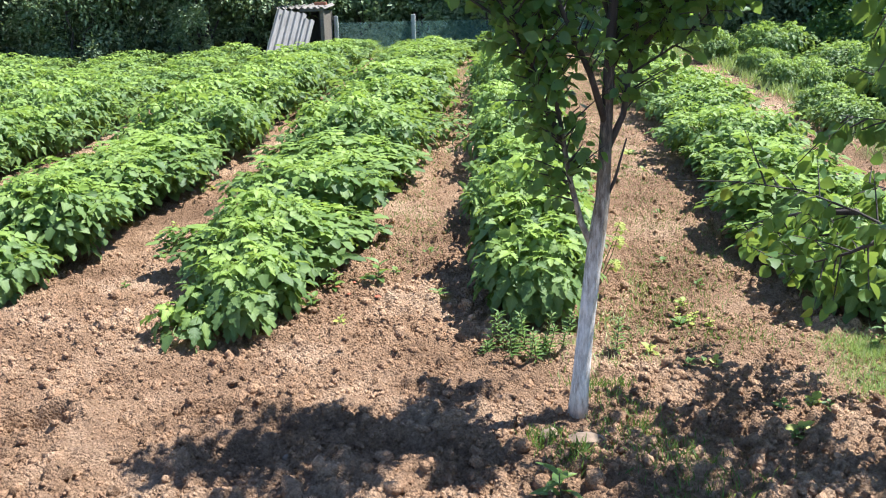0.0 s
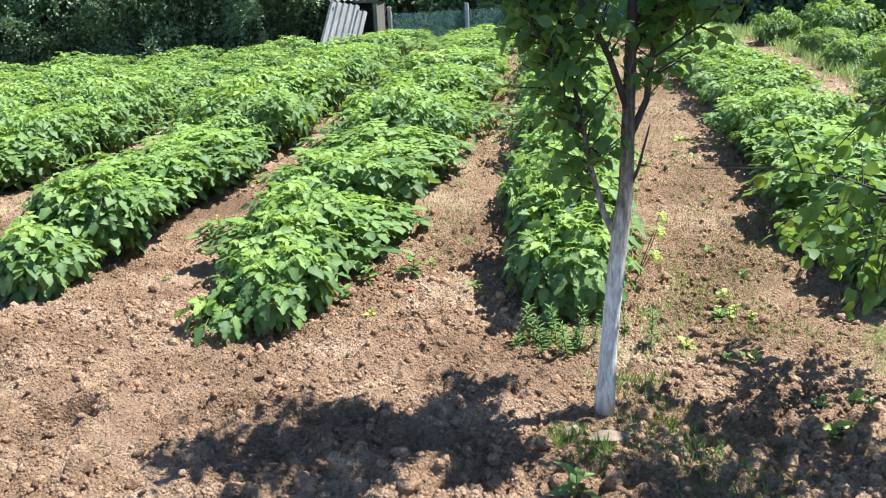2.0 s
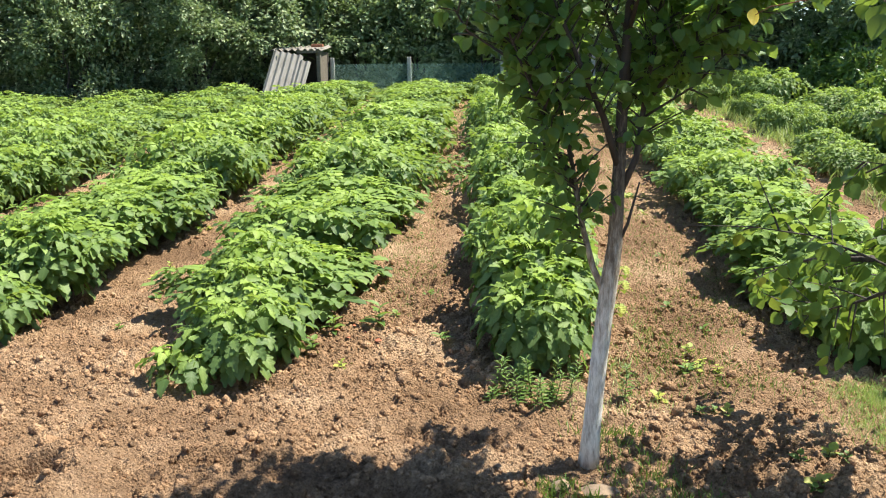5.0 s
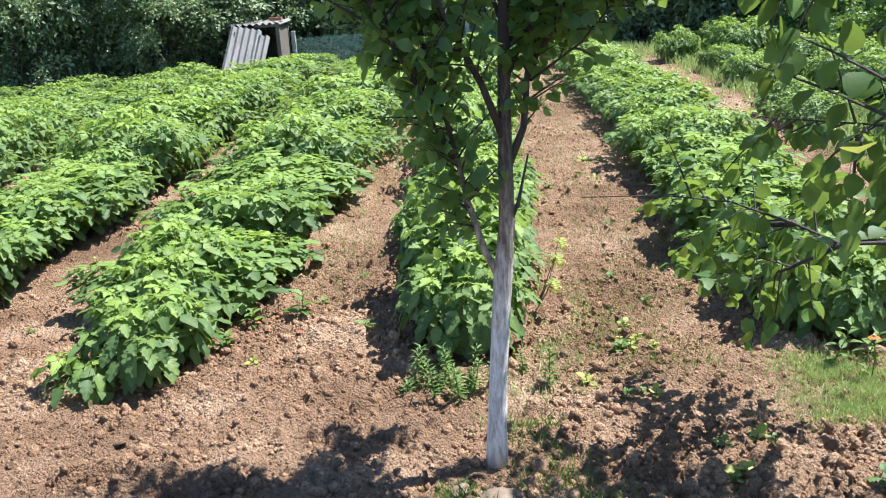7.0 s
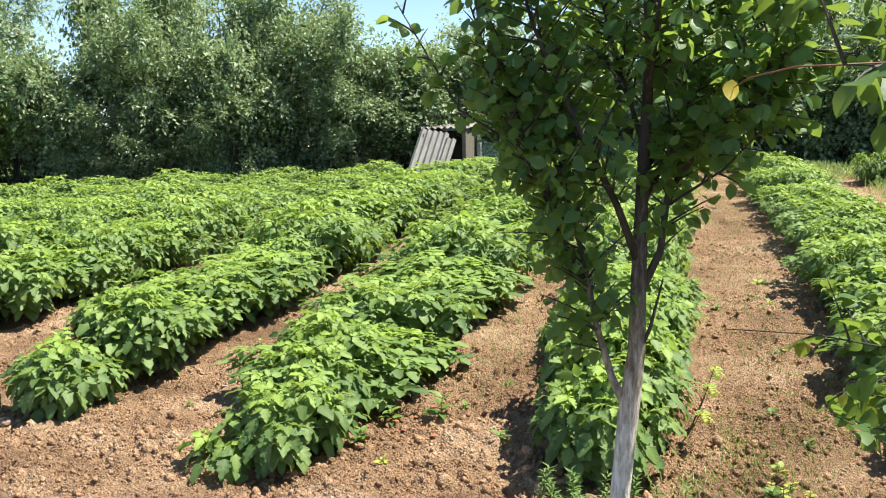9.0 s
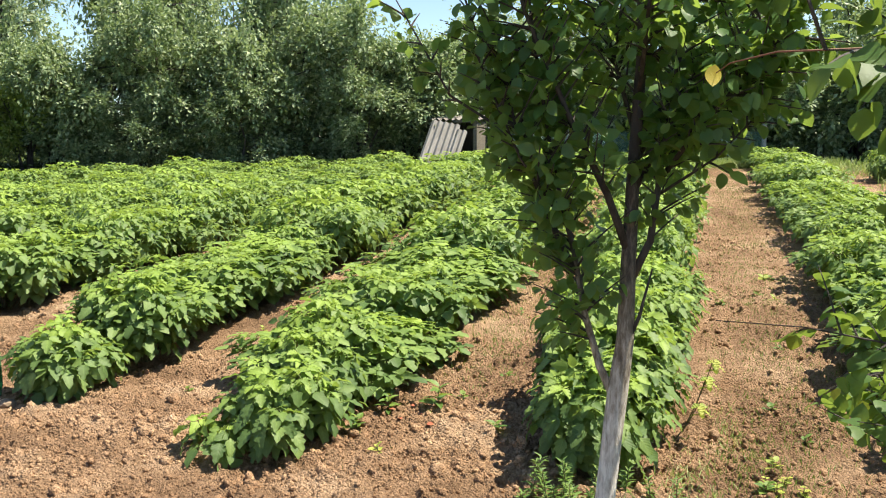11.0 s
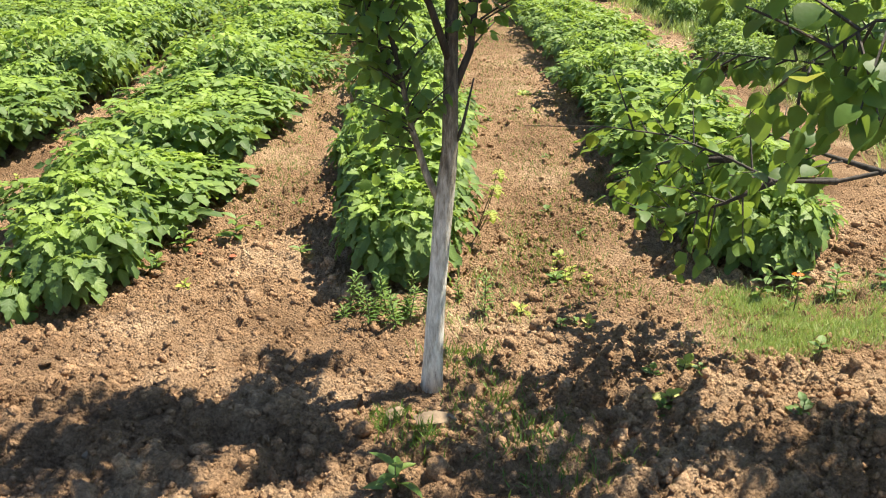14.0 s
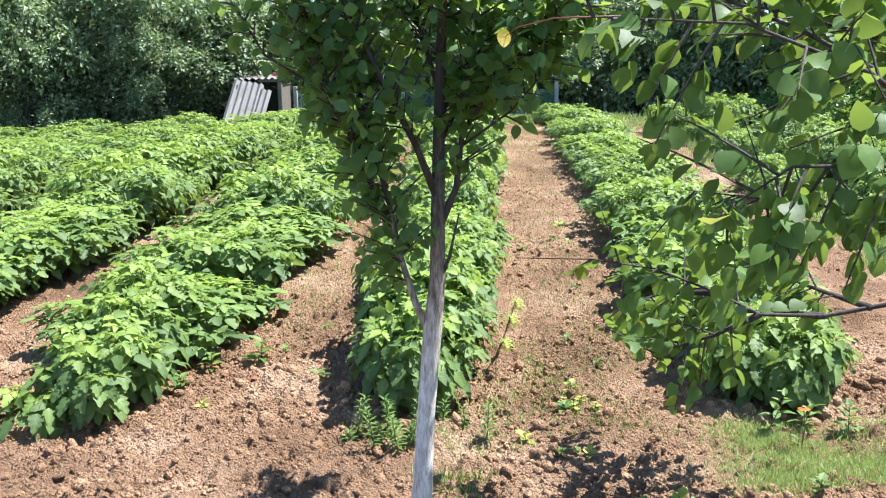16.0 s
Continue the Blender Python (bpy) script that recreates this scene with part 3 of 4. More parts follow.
def raspberry_bush(m, height, half_x, half_y, canes, split=0, far=False, label=RASP_LABEL):
    ob = thing("raspberry_bush", m, label, "raspberry bush", "raspberry bushes in rows")
    paths, pos, tip, nrm, size, young, owner = cane_layout(height, half_x, half_y, canes)
    if split:
        stems = [part("cane", tri_mesh("cane", *tube(p, r, 5), TWIG), ob) for p, r in paths]
    else:
        part("stool", tri_mesh("stool", *merged([tube(p, r, 4) for p, r in paths]), TWIG), ob, "thin green-brown stems", "stuff")
    rot = frames_of(tip, nrm)
    alone = np.zeros(len(pos), bool)
    if split:
        show = pos[:, 2] * 0.8 - pos[:, 1] * 0.7 + rng.normal(0, 0.1, len(pos))
        alone[np.argsort(-show)[:split]] = True
        for i in np.nonzero(alone)[0]:
            lf = part("leaf", FINE_LEAVES[0 if young[i] < 0.15 else 1 if young[i] < 0.5 else 2], stems[owner[i]])
            R = Matrix(rot[i].tolist()).to_4x4()
            lf.matrix_basis = Matrix.Translation(pos[i].tolist()) @ R @ Matrix.Scale(float(size[i]), 4)
    keep = ~alone
    tv, tf, tags = LEAF3_FAR if far else LEAF3
    V, F = stamp(tv, tf, rot[keep], pos[keep], size[keep])
    part("foliage", tri_mesh("foliage", V, F, RASP, not far, np.repeat(young[keep], len(tv)), np.tile(tags, (int(keep.sum()), 1))), ob, kind="stuff")
    return ob


def bush_set(sizes, far):
    return [raspberry_bush(pose(0, 0, 0), h, hx, 0.42, 21 if far else 31, far=far) for h, hx in sizes]


near_set = bush_set(((0.72, 0.58), (0.78, 0.62), (0.66, 0.56), (0.75, 0.64), (0.70, 0.60), (0.80, 0.58)), False)
far_set = bush_set(((0.56, 0.60), (0.61, 0.64), (0.52, 0.58), (0.58, 0.64), (0.64, 0.60)), True)
used = set()
ROW_WIDE = (1.08, 1.08, 1.12, 1.26, 1.30, 0.96, 1.18, 1.1, 1.1)
for r, (rx, y0) in enumerate(zip(ROW_X, ROW_START)):
    y = y0 + 0.62
    end = 19.2 if r == 6 else 16.4 if r == 7 else 15.0 if r == 8 else 18.0 if r < 3 else 18.9
    while y < end:
        kinds = near_set if y < 8.5 else far_set
        pattern = kinds[int(rng.integers(len(kinds)))]
        x = rx + 0.06 * math.sin(y * 1.3 + r) + rng.normal(0, 0.05) + (0.10 * min(1.0, max(0.0, (y - 6.5) / 2.0)) if r == 4 else 0.16 * min(1.0, max(0.0, (y - 6.5) / 2.0)) if r == 6 else 0.0)
        swell = 1.0 + 0.06 * math.sin(y * 2.9 + 2.3 * r) + 0.05 * math.sin(y * 5.3 + r)
        wide = ROW_WIDE[r] * min(1.0, 0.72 + 0.28 * (y - y0) / 1.6) + (0.028 if r in (3, 4) else -0.012 if r == 6 else 0.018) * max(0.0, y - 9)
        fall = (1.06 - (0.030 if r == 3 else 0.040) * (y - 6)) if r < 4 or r > 6 else 1.0 - 0.028 * (y - 6)
        tall = (0.86 if r in (0, 7, 8) else 1.0) * (0.4 + 0.6 * swell) * rng.uniform(0.78, 1.15) * (0.92 if r == 4 else 1.08 if r == 5 else 1.0) * fall * (0.86 if r == 6 else 1.0) * (1.0 if kinds is near_set else 1.36 - 0.016 * (y - 8.5))
        m = Matrix.LocRotScale((x, y, slope(y) - 0.01), Euler((0, 0, rng.choice([0, math.pi]) + rng.normal(0, 0.15))), (swell * rng.uniform(0.92, 1.08) * wide, 1.15, tall))
        if pattern in used:
            copy_thing(pattern, m)
        else:
            pattern.matrix_basis = m
            used.add(pattern)
        y += rng.uniform(0.42, 0.54) if y < 9 else rng.uniform(0.46, 0.60)

# the first bushes of the rows, nearest to the bare plot
for x, y, h, hx, n, k in ((-3.22, 5.34, 0.46, 0.36, 22, 110), (-3.24, 6.06, 0.68, 0.46, 28, 120), (-1.40, 4.86, 0.42, 0.34, 18, 90), (-1.46, 5.30, 0.54, 0.38, 24, 110),
                          (-1.46, 5.70, 0.62, 0.44, 28, 120), (0.30, 5.02, 0.52, 0.36, 24, 130), (0.32, 5.38, 0.70, 0.42, 28, 140), (2.25, 5.05, 0.50, 0.40, 22, 110), (2.25, 5.45, 0.66, 0.44, 26, 110),
                          (-5.35, 5.95, 0.70, 0.48, 28, 90), (-1.66, 4.60, 0.19, 0.20, 3, 10)):
    raspberry_bush(pose(x, y, slope(y) - 0.01), h, hx, 0.32 if n > 9 else 0.1, n, split=k)


# ---- young tree with a limewashed stem ----
def grow(base, limbs, depth_twigs, twig_len, leaf_len, leaves_per_twig, down=0.1):
    """Twigs and leaf poses along limbs, each a list of points."""
    twigs, pos, tip, nrm, size = [], [], [], [], []
    for P in limbs:
        P = np.asarray(P)
        for i in range(depth_twigs):
            t = 0.25 + 0.75 * (i + rng.random()) / depth_twigs
            k = min(int(t * (len(P) - 1)), len(P) - 2)
            p = P[k] + (P[k + 1] - P[k]) * (t * (len(P) - 1) - k)
            along = unit(P[k + 1] - P[k])
            side = unit(np.cross(along, rng.normal(0, 1, 3)))
            d = unit(along * 0.5 + side + np.array([0, 0, 0.25 - down]))
            L = twig_len * rng.uniform(0.5, 1.2)
            Q = curve_points(p, p + d * L, p + d * L * 0.5 + np.array([0, 0, 0.05 * L]), 4)
            twigs.append((Q, np.linspace(0.0045, 0.0015, 4)))
            for j in range(leaves_per_twig):
                u = 0.15 + 0.85 * (j + rng.random() * 0.5) / leaves_per_twig
                kk = min(int(u * 3), 2)
                q = Q[kk] + (Q[kk + 1] - Q[kk]) * (u * 3 - kk)
                a = unit(np.cross(d, rng.normal(0, 1, 3)))
                o = a * 0.9 + d * 0.5 + np.array([0, 0, -0.35 - down * 2])
                pos.append(q + unit(o) * 0.012)
                tip.append(o)
                nrm.append(np.array([0, 0, 1.0]) + rng.normal(0, 0.55, 3))
                size.append(leaf_len * rng.uniform(0.7, 1.2))
    return twigs, np.array(pos), np.array(tip), np.array(nrm), np.array(size)


def leafy(ob, twigs, pos, tip, nrm, size, mat, split, fine, rest):
    part("branchwork", tri_mesh("branchwork", *merged([tube(p, r, 4) for p, r in twigs]), BARK), ob, kind="stuff")
    rot = frames_of(tip, nrm)
    order = rng.permutation(len(pos))
    near = order[:split]
    me = tri_mesh("leaf", *fine, mat, True)
    for i in near:
        lf = part("leaf", me, ob)
        lf.matrix_basis = Matrix.Translation(pos[i].tolist()) @ Matrix(rot[i].tolist()).to_4x4() @ Matrix.Scale(float(size[i]), 4)
    far = order[split:]
    if len(far):
        part("foliage", tri_mesh("foliage", *stamp(*rest, rot[far], pos[far], size[far]), mat, True), ob, kind="stuff")


plum = thing("plum_tree", pose(0.432, 3.69, -0.04), "young fruit tree with a whitewashed stem and dark rounded leaves", "tree")
stem = [(0, 0, 0), (0.012, 0, 0.2), (0.03, 0, 0.45), (0.05, 0.0, 0.68), (0.064, 0.0, 0.82), (0.085, 0.0, 1.0)]
leader = [(0.09, 0.0, 1.25), (0.10, 0.02, 1.6), (0.12, 0.02, 2.0), (0.10, 0, 2.4), (0.12, 0, 2.75)]
part("trunk", tri_mesh("trunk", *tube(stem + leader, (0.048, 0.038, 0.035, 0.035, 0.036, 0.030, 0.026, 0.021, 0.017, 0.010, 0.004), 14), LIME, True), plum, "peeling whitewashed trunk, bare bark higher up")
limb_paths = [
    [(0.055, 0, 0.78), (0.0, 0.0, 0.90), (-0.05, -0.02, 1.08), (-0.09, -0.03, 1.3), (-0.16, -0.06, 1.6), (-0.22, -0.10, 2.0), (-0.28, -0.1, 2.5)],
    [(0.087, 0, 1.18), (0.16, 0.02, 1.34), (0.19, 0.03, 1.6), (0.24, 0.05, 1.95), (0.36, 0.1, 2.5)],
    [(0.09, 0, 1.3), (0.02, -0.05, 1.5), (-0.1, -0.1, 1.75), (-0.25, -0.12, 2.1), (-0.36, -0.1, 2.5)],
    [(0.10, 0.01, 1.5), (0.2, 0.1, 1.7), (0.4, 0.15, 1.95), (0.62, 0.2, 2.3)],
    [(0.10, 0.02, 1.7), (0.02, 0.14, 1.95), (-0.08, 0.2, 2.3)],
    [(0.10, 0.02, 1.6), (0.25, 0.25, 1.85), (0.4, 0.48, 2.0), (0.5, 0.62, 2.1)],
    [(0.11, 0.02, 1.8), (0.15, -0.2, 2.1), (0.2, -0.42, 2.5)],
    [(0.19, 0.03, 1.55), (0.33, -0.05, 1.75), (0.55, -0.1, 2.0)],
    [(0.075, 0, 0.95), (0.13, -0.01, 1.08), (0.17, -0.02, 1.25)],
    [(-0.09, -0.03, 1.25), (-0.17, -0.05, 1.4), (-0.28, -0.08, 1.7), (-0.34, -0.08, 2.0)],
]
for P in limb_paths:
    r0 = 0.016 if len(P) > 4 else 0.010
    part("limb", tri_mesh("limb", *tube(P, np.linspace(r0, 0.003, len(P)), 8), LIME if P[0][2] < 0.8 else BARK, True), plum)
# top limbs, largely out of view, added so the crown shades the plot
for a in range(5):
    t = a * 1.26 + 0.3
    reach = 0.55 if math.sin(t) > 0 and math.cos(t) < 0.5 else 1.0
    P = [(0.13, 0.01, 1.95 + a * 0.10), (0.15 + 0.22 * math.cos(t), 0.25 * reach * math.sin(t), 2.25 + a * 0.11), (0.2 + 0.40 * math.cos(t), 0.5 * reach * math.sin(t), 2.5 + a * 0.09)]
    part("limb", tri_mesh("limb", *tube(P, (0.010, 0.007, 0.003), 6), BARK, True), plum)
    limb_paths.append(P)
low_limbs = [np.asarray(p) for p in limb_paths[:8]]
dense = [np.asarray(p) for p in limb_paths[10:]] + [np.asarray(leader)]
low_limbs.append(np.asarray(limb_paths[9]))
tw = [(list(a) + list(b)) if isinstance(a, list) else np.concatenate([a, b]) for a, b in zip(grow(None, dense, 19, 0.28, 0.056, 8), grow(None, low_limbs, 40, 0.22, 0.056, 8))]
for P in ([(-0.16, -0.06, 1.58), (-0.32, -0.12, 1.76), (-0.42, -0.14, 2.0), (-0.44, -0.14, 2.3)], [(-0.09, -0.03, 1.35), (-0.26, -0.12, 1.62), (-0.36, -0.14, 1.86)],
          [(0.19, 0.03, 1.5), (0.36, -0.05, 1.62), (0.5, -0.08, 1.78)], [(-0.3, -0.1, 1.7), (-0.5, -0.12, 1.83), (-0.58, -0.12, 1.97), (-0.72, -0.1, 2.2)],
          [(-0.3, -0.1, 1.85), (-0.42, -0.1, 2.05), (-0.47, -0.1, 2.2), (-0.5, -0.1, 2.4)]):
    part("shoot", tri_mesh("shoot", *tube(P, np.linspace(0.006, 0.002, len(P)), 6), BARK, True), plum)
    tw = [(list(a) + list(b)) if isinstance(a, list) else np.concatenate([a, b]) for a, b in zip(tw, grow(None, [np.asarray(P)], 9, 0.12, 0.062, 4))]
lower = [np.asarray(p[1:5]) for p in (limb_paths[0], limb_paths[1], limb_paths[2], limb_paths[7], limb_paths[9])]
tw = [(list(a) + list(b)) if isinstance(a, list) else np.concatenate([a, b]) for a, b in zip(tw, grow(None, lower, 20, 0.18, 0.055, 8))]
leafy(plum, *tw, PLUM, 300, OVATE_FINE, OVATE)

# ---- fruit tree with overhanging boughs ----
apricot = thing("apricot_tree", pose(2.24, 3.14, -0.02), "fruit tree with greyish whitewashed trunk and low leafy boughs", "tree")
part("trunk", tri_mesh("trunk", *tube([(0, 0, 0), (0.02, 0, 0.3), (0.06, 0, 0.7), (0.10, 0.0, 1.1)], (0.058, 0.047, 0.043, 0.042), 14), LIME_OLD, True), apricot, "faded whitewashed trunk")
top = [(0.10, 0, 1.09), (0.14, 0.05, 1.6), (0.18, 0.05, 2.2), (0.2, 0.0, 3.0)]
part("upper_trunk", tri_mesh("upper_trunk", *tube(top, (0.040, 0.034, 0.024, 0.008), 10), BARK, True), apricot, "dark upper trunk")
boughs = [
    [(0.09, 0.00, 1.05), (0.26, 0.45, 0.96), (0.20, 0.70, 0.87), (-0.22, 0.71, 0.786), (-0.48, 0.68, 0.80), (-0.64, 0.72, 0.88), (-0.87, 0.75, 0.97), (-1.12, 0.80, 1.00), (-1.42, 0.84, 1.00)],
    [(0.11, 0.0, 1.2), (-0.2, -0.1, 1.5), (-0.55, -0.3, 1.7), (-0.9, -0.42, 1.82), (-1.28, -0.47, 1.84)],
    [(0.12, 0.0, 1.3), (-0.1, 0.2, 1.6), (-0.5, 0.35, 1.85), (-0.95, 0.4, 2.05), (-1.3, 0.4, 2.2)],
    [(0.12, 0.0, 1.25), (-0.2, -0.35, 1.35), (-0.5, -0.5, 1.48), (-0.8, -0.5, 1.48), (-0.98, -0.5, 1.36)],
    [(0.13, 0.0, 1.4), (0.3, -0.3, 1.7), (0.3, -0.7, 2.0), (0.2, -1.0, 2.2)],
    [(0.14, 0.05, 1.5), (0.5, 0.3, 1.8), (0.9, 0.5, 2.1), (1.3, 0.6, 2.3)],
    [(0.14, 0.05, 1.5), (0.05, 0.35, 1.75), (-0.1, 0.6, 1.9), (-0.25, 0.8, 2.0)],
    [(0.16, 0.05, 1.9), (-0.3, 0.0, 2.2), (-0.8, 0.1, 2.5)],
    [(0.11, 0, 1.15), (-0.05, 0.3, 1.22), (-0.35, 0.5, 1.25), (-0.8, 0.6, 1.3)],
    [(0.16, 0.05, 1.7), (0.55, -0.1, 1.9), (1.0, -0.2, 2.1), (1.4, -0.2, 2.3)],
    [(0.15, 0.05, 1.6), (-0.1, 0.45, 1.8), (-0.45, 0.75, 1.95), (-0.9, 0.9, 2.05)],
    [(0.16, 0.05, 1.8), (0.1, -0.4, 2.2), (-0.2, -0.8, 2.5), (-0.4, -1.0, 2.7)],
    [(-0.22, 0.71, 0.786), (-0.46, 1.05, 0.72), (-0.80, 1.30, 0.60)],
    [(-0.64, 0.72, 0.88), (-0.76, 1.05, 0.80), (-0.92, 1.40, 0.66)],
    [(-0.05, 0.70, 0.82), (-0.20, 0.95, 0.85), (-0.42, 1.20, 0.92)],
    [(-0.48, 0.68, 0.80), (-0.62, 0.80, 0.68), (-0.85, 0.88, 0.58)],
    # upper boughs, mostly above the view, added to shade the soil below
    [(0.18, 0.05, 2.2), (-0.1, 0.2, 2.45), (-0.4, 0.3, 2.6), (-0.8, 0.1, 2.7)],
    [(0.16, 0.05, 1.9), (-0.15, 0.3, 2.2), (-0.5, 0.5, 2.4)],
    [(0.17, 0.05, 2.0), (0.5, 0.1, 2.4), (0.7, 0.2, 2.8)],
    [(0.18, 0.05, 2.1), (0.5, 0.4, 2.5), (0.9, 0.5, 2.8), (1.2, 0.5, 3.0)],
]
for P in boughs:
    part("bough", tri_mesh("bough", *tube(P, 0.0015 + 0.0135 * np.linspace(1, 0, len(P)) ** 1.3, 8), BARK, True), apricot)
hanging = [np.asarray(boughs[0][3:8])] + [np.asarray(p) for p in boughs[1:] if p[-1][2] < 1.0]
others = [np.asarray(p) for p in boughs[1:] if p[-1][2] >= 1.0]
tw = [(list(a) + list(b)) if isinstance(a, list) else np.concatenate([a, b]) for a, b in zip(grow(None, hanging, 12, 0.24, 0.070, 6, 0.2), grow(None, others, 22, 0.29, 0.066, 8, 0.2))]
leafy(apricot, *tw, APRICOT, 300, ROUND_FINE, ROUND)
REDDISH = rough_material("reddish_twig", [(0.3, (0.16, 0.06, 0.035)), (0.7, (0.26, 0.11, 0.06))], 40.0, 0.7, 0.2)
twig = [(-1.2, -0.47, 1.84), (-1.36, -0.40, 1.845), (-1.45, -0.33, 1.83), (-1.48, -0.30, 1.81)]
part("shoot", tri_mesh("shoot", *tube(twig, (0.0028, 0.0021, 0.0016, 0.001), 6), REDDISH, True), apricot, "thin reddish shoot")
part("leaf", tri_mesh("leaf", *OVATE_FINE, YELLOW, True), apricot, "single yellowed leaf").matrix_basis = Matrix.Translation((-1.48, -0.30, 1.83)) @ Euler((radians(-95), radians(12), radians(15))).to_matrix().to_4x4() @ Matrix.Scale(0.052, 4)



# ---- hedge and trees behind ----
def crown_tree(name, m, label, height, radius, leaves, leaf, mat, trunk_r=0.06, low=0.1, group="", stems=5):
    """Stems that fork into limbs, with a lumpy crown of single leaves."""
    ob = thing(name, m, label, "tree", group)
    wood, lumps = [], []
    for s in range(stems):
        a = 2 * math.pi * (s + rng.random()) / stems
        tipp = np.array([math.cos(a) * radius * rng.uniform(0.2, 0.75), math.sin(a) * radius * rng.uniform(0.2, 0.75), height * rng.uniform(0.6, 0.97)])
        base = np.array([math.cos(a) * 0.12, math.sin(a) * 0.12, 0])
        P = curve_points(base, tipp, (base + tipp) * 0.5 + np.array([0, 0, height * 0.12]), 7, 0.05)
        wood.append(tube(P, np.linspace(trunk_r, 0.008, 7), 6))
        for q in range(7):
            t = low + (1 - low) * (q + rng.random()) / 7
            k = min(int(t * 6), 5)
            p = P[k] + (P[k + 1] - P[k]) * (t * 6 - k)
            b = rng.uniform(0, 2 * math.pi)
            e = p + np.array([math.cos(b), math.sin(b), rng.uniform(-0.1, 0.5)]) * radius * rng.uniform(0.3, 0.7)
            e[2] = max(e[2], height * low)
            wood.append(tube(curve_points(p, e, (p + e) / 2 + np.array([0, 0, 0.1]), 4), np.linspace(trunk_r * 0.35, 0.005, 4), 4))
            lumps.append((e, radius * rng.uniform(0.22, 0.42)))
        lumps.append((tipp, radius * rng.uniform(0.2, 0.35)))
    part("trunk", tri_mesh("trunk", *merged(wood), BARK), ob, "dark forked stems")
    per = 13
    sprays = leaves // per
    w = np.array([l[1] ** 2 for l in lumps])
    pick = rng.choice(len(lumps), sprays, p=w / w.sum())
    c, r = np.array([l[0] for l in lumps])[pick], np.array([l[1] for l in lumps])[pick]
    d = unit(rng.normal(0, 1, (sprays, 3)) + np.array([0, 0, 0.3]))
    reach = r * rng.uniform(0.55, 1.3, sprays)
    upright = (rng.random(sprays) < 0.10) & (c[:, 2] > height * 0.55)
    d[upright] = unit(rng.normal(0, 0.25, (upright.sum(), 3)) + np.array([0, 0, 1.0]))
    reach[upright] = radius * rng.uniform(0.35, 0.75, upright.sum())
    u = np.tile(np.linspace(0.2, 1.0, per), sprays) + rng.uniform(-0.05, 0.05, sprays * per)
    d, reach, c = np.repeat(d, per, 0), np.repeat(reach, per), np.repeat(c, per, 0)
    n = len(u)
    aside = rng.normal(0, 1, (n, 3))
    pos = c + d * (reach * u)[:, None] + np.array([0, 0, -0.22]) * (reach * u ** 2)[:, None] + aside * leaf * 0.45
    pos[:, 2] = np.maximum(pos[:, 2], 0.05)
    tipd = d * 0.7 + aside * 0.6 + np.array([0, 0, -0.3])
    rot = frames_of(tipd, d * 0.5 + np.array([0, 0, 0.9]) + rng.normal(0, 0.4, (n, 3)))
    leaves = n
    part("crown", tri_mesh("crown", *stamp(*SMALL, rot, pos, leaf * rng.uniform(0.7, 1.3, leaves)), mat), ob, kind="stuff")
    return ob


hedge_label = "tall dense dark green hedge tree behind the raspberry rows"
hedge = [crown_tree("hedge_tree", pose(0, 0, 0), hedge_label, h, 1.5, 17000, 0.098, HEDGE, 0.045, 0.07, "hedge trees", 7) for h in (3.0, 3.3, 2.8)]
spots = [(-5.6, 19.9), (-7.0, 19.4), (-8.5, 19.2), (-10.0, 18.8), (-11.5, 18.4), (-13.0, 18.2), (-6.4, 21.0), (-9.3, 20.6), (-12.3, 20.0), (-4.2, 21.2), (-14.6, 18.6), (-16.6, 18.6), (-18.8, 18.0), (-21.2, 17.6), (-23.5, 17.0)]
for i, (x, y) in enumerate(spots):
    m = Matrix.LocRotScale((x, y, slope(y) - 0.05), Euler((0, 0, i * 2.1)), (1.0, 1.0, (0.86 + 0.15 * ((i * 7) % 3)) * (0.80 if x < -12.4 else 1.30 if y > 19.9 and -12.4 < x < -9 else 1.05)))
    if i < 3:
        hedge[i].matrix_basis = m
    else:
        copy_thing(hedge[i % 3], m)
for i, (x, y) in enumerate(((-11.4, 17.8), (-6.5, 18.8), (-9.0, 18.2))):
    copy_thing(hedge[i], Matrix.LocRotScale((x, y, slope(y) - 0.05), Euler((0, 0, 0.7 + i)), (0.72, 0.72, 0.60)))
back_label = "tall grey-green tree rising behind the hedge"
back = [crown_tree("tree", pose(0, 0, 0), back_label, h, 2.0, 13500, 0.125, ACACIA, 0.06, 0.3, "trees behind the hedge", 6) for h in (5.2, 6.2)]
spots = [(-7.0, 23.0), (-9.6, 22.4), (-4.4, 23.6), (-11.2, 22.2), (-8.6, 25.5), (-5.6, 26.0), (-1.6, 25.0), (1.0, 25.5), (3.5, 25.0), (6.5, 24.0)]
for i, (x, y) in enumerate(spots):
    m = Matrix.LocRotScale((x, y, slope(y) - 0.05), Euler((0, 0, i * 1.7)), (1, 1, (0.85 + 0.1 * (i % 3)) * (0.68 if -9 < x < -4 else 1.0)))
    if i < 2:
        back[i].matrix_basis = m
    else:
        copy_thing(back[i % 2], m)
under_label = "dark leafy bush behind the wire fence"
under = crown_tree("bush", pose(-3.0, 20.9, slope(20.9) - 0.05), under_label, 2.2, 1.1, 9000, 0.12, HEDGE, 0.03, 0.02, "bushes behind the wire fence", 7)
under["category"] = "bush"
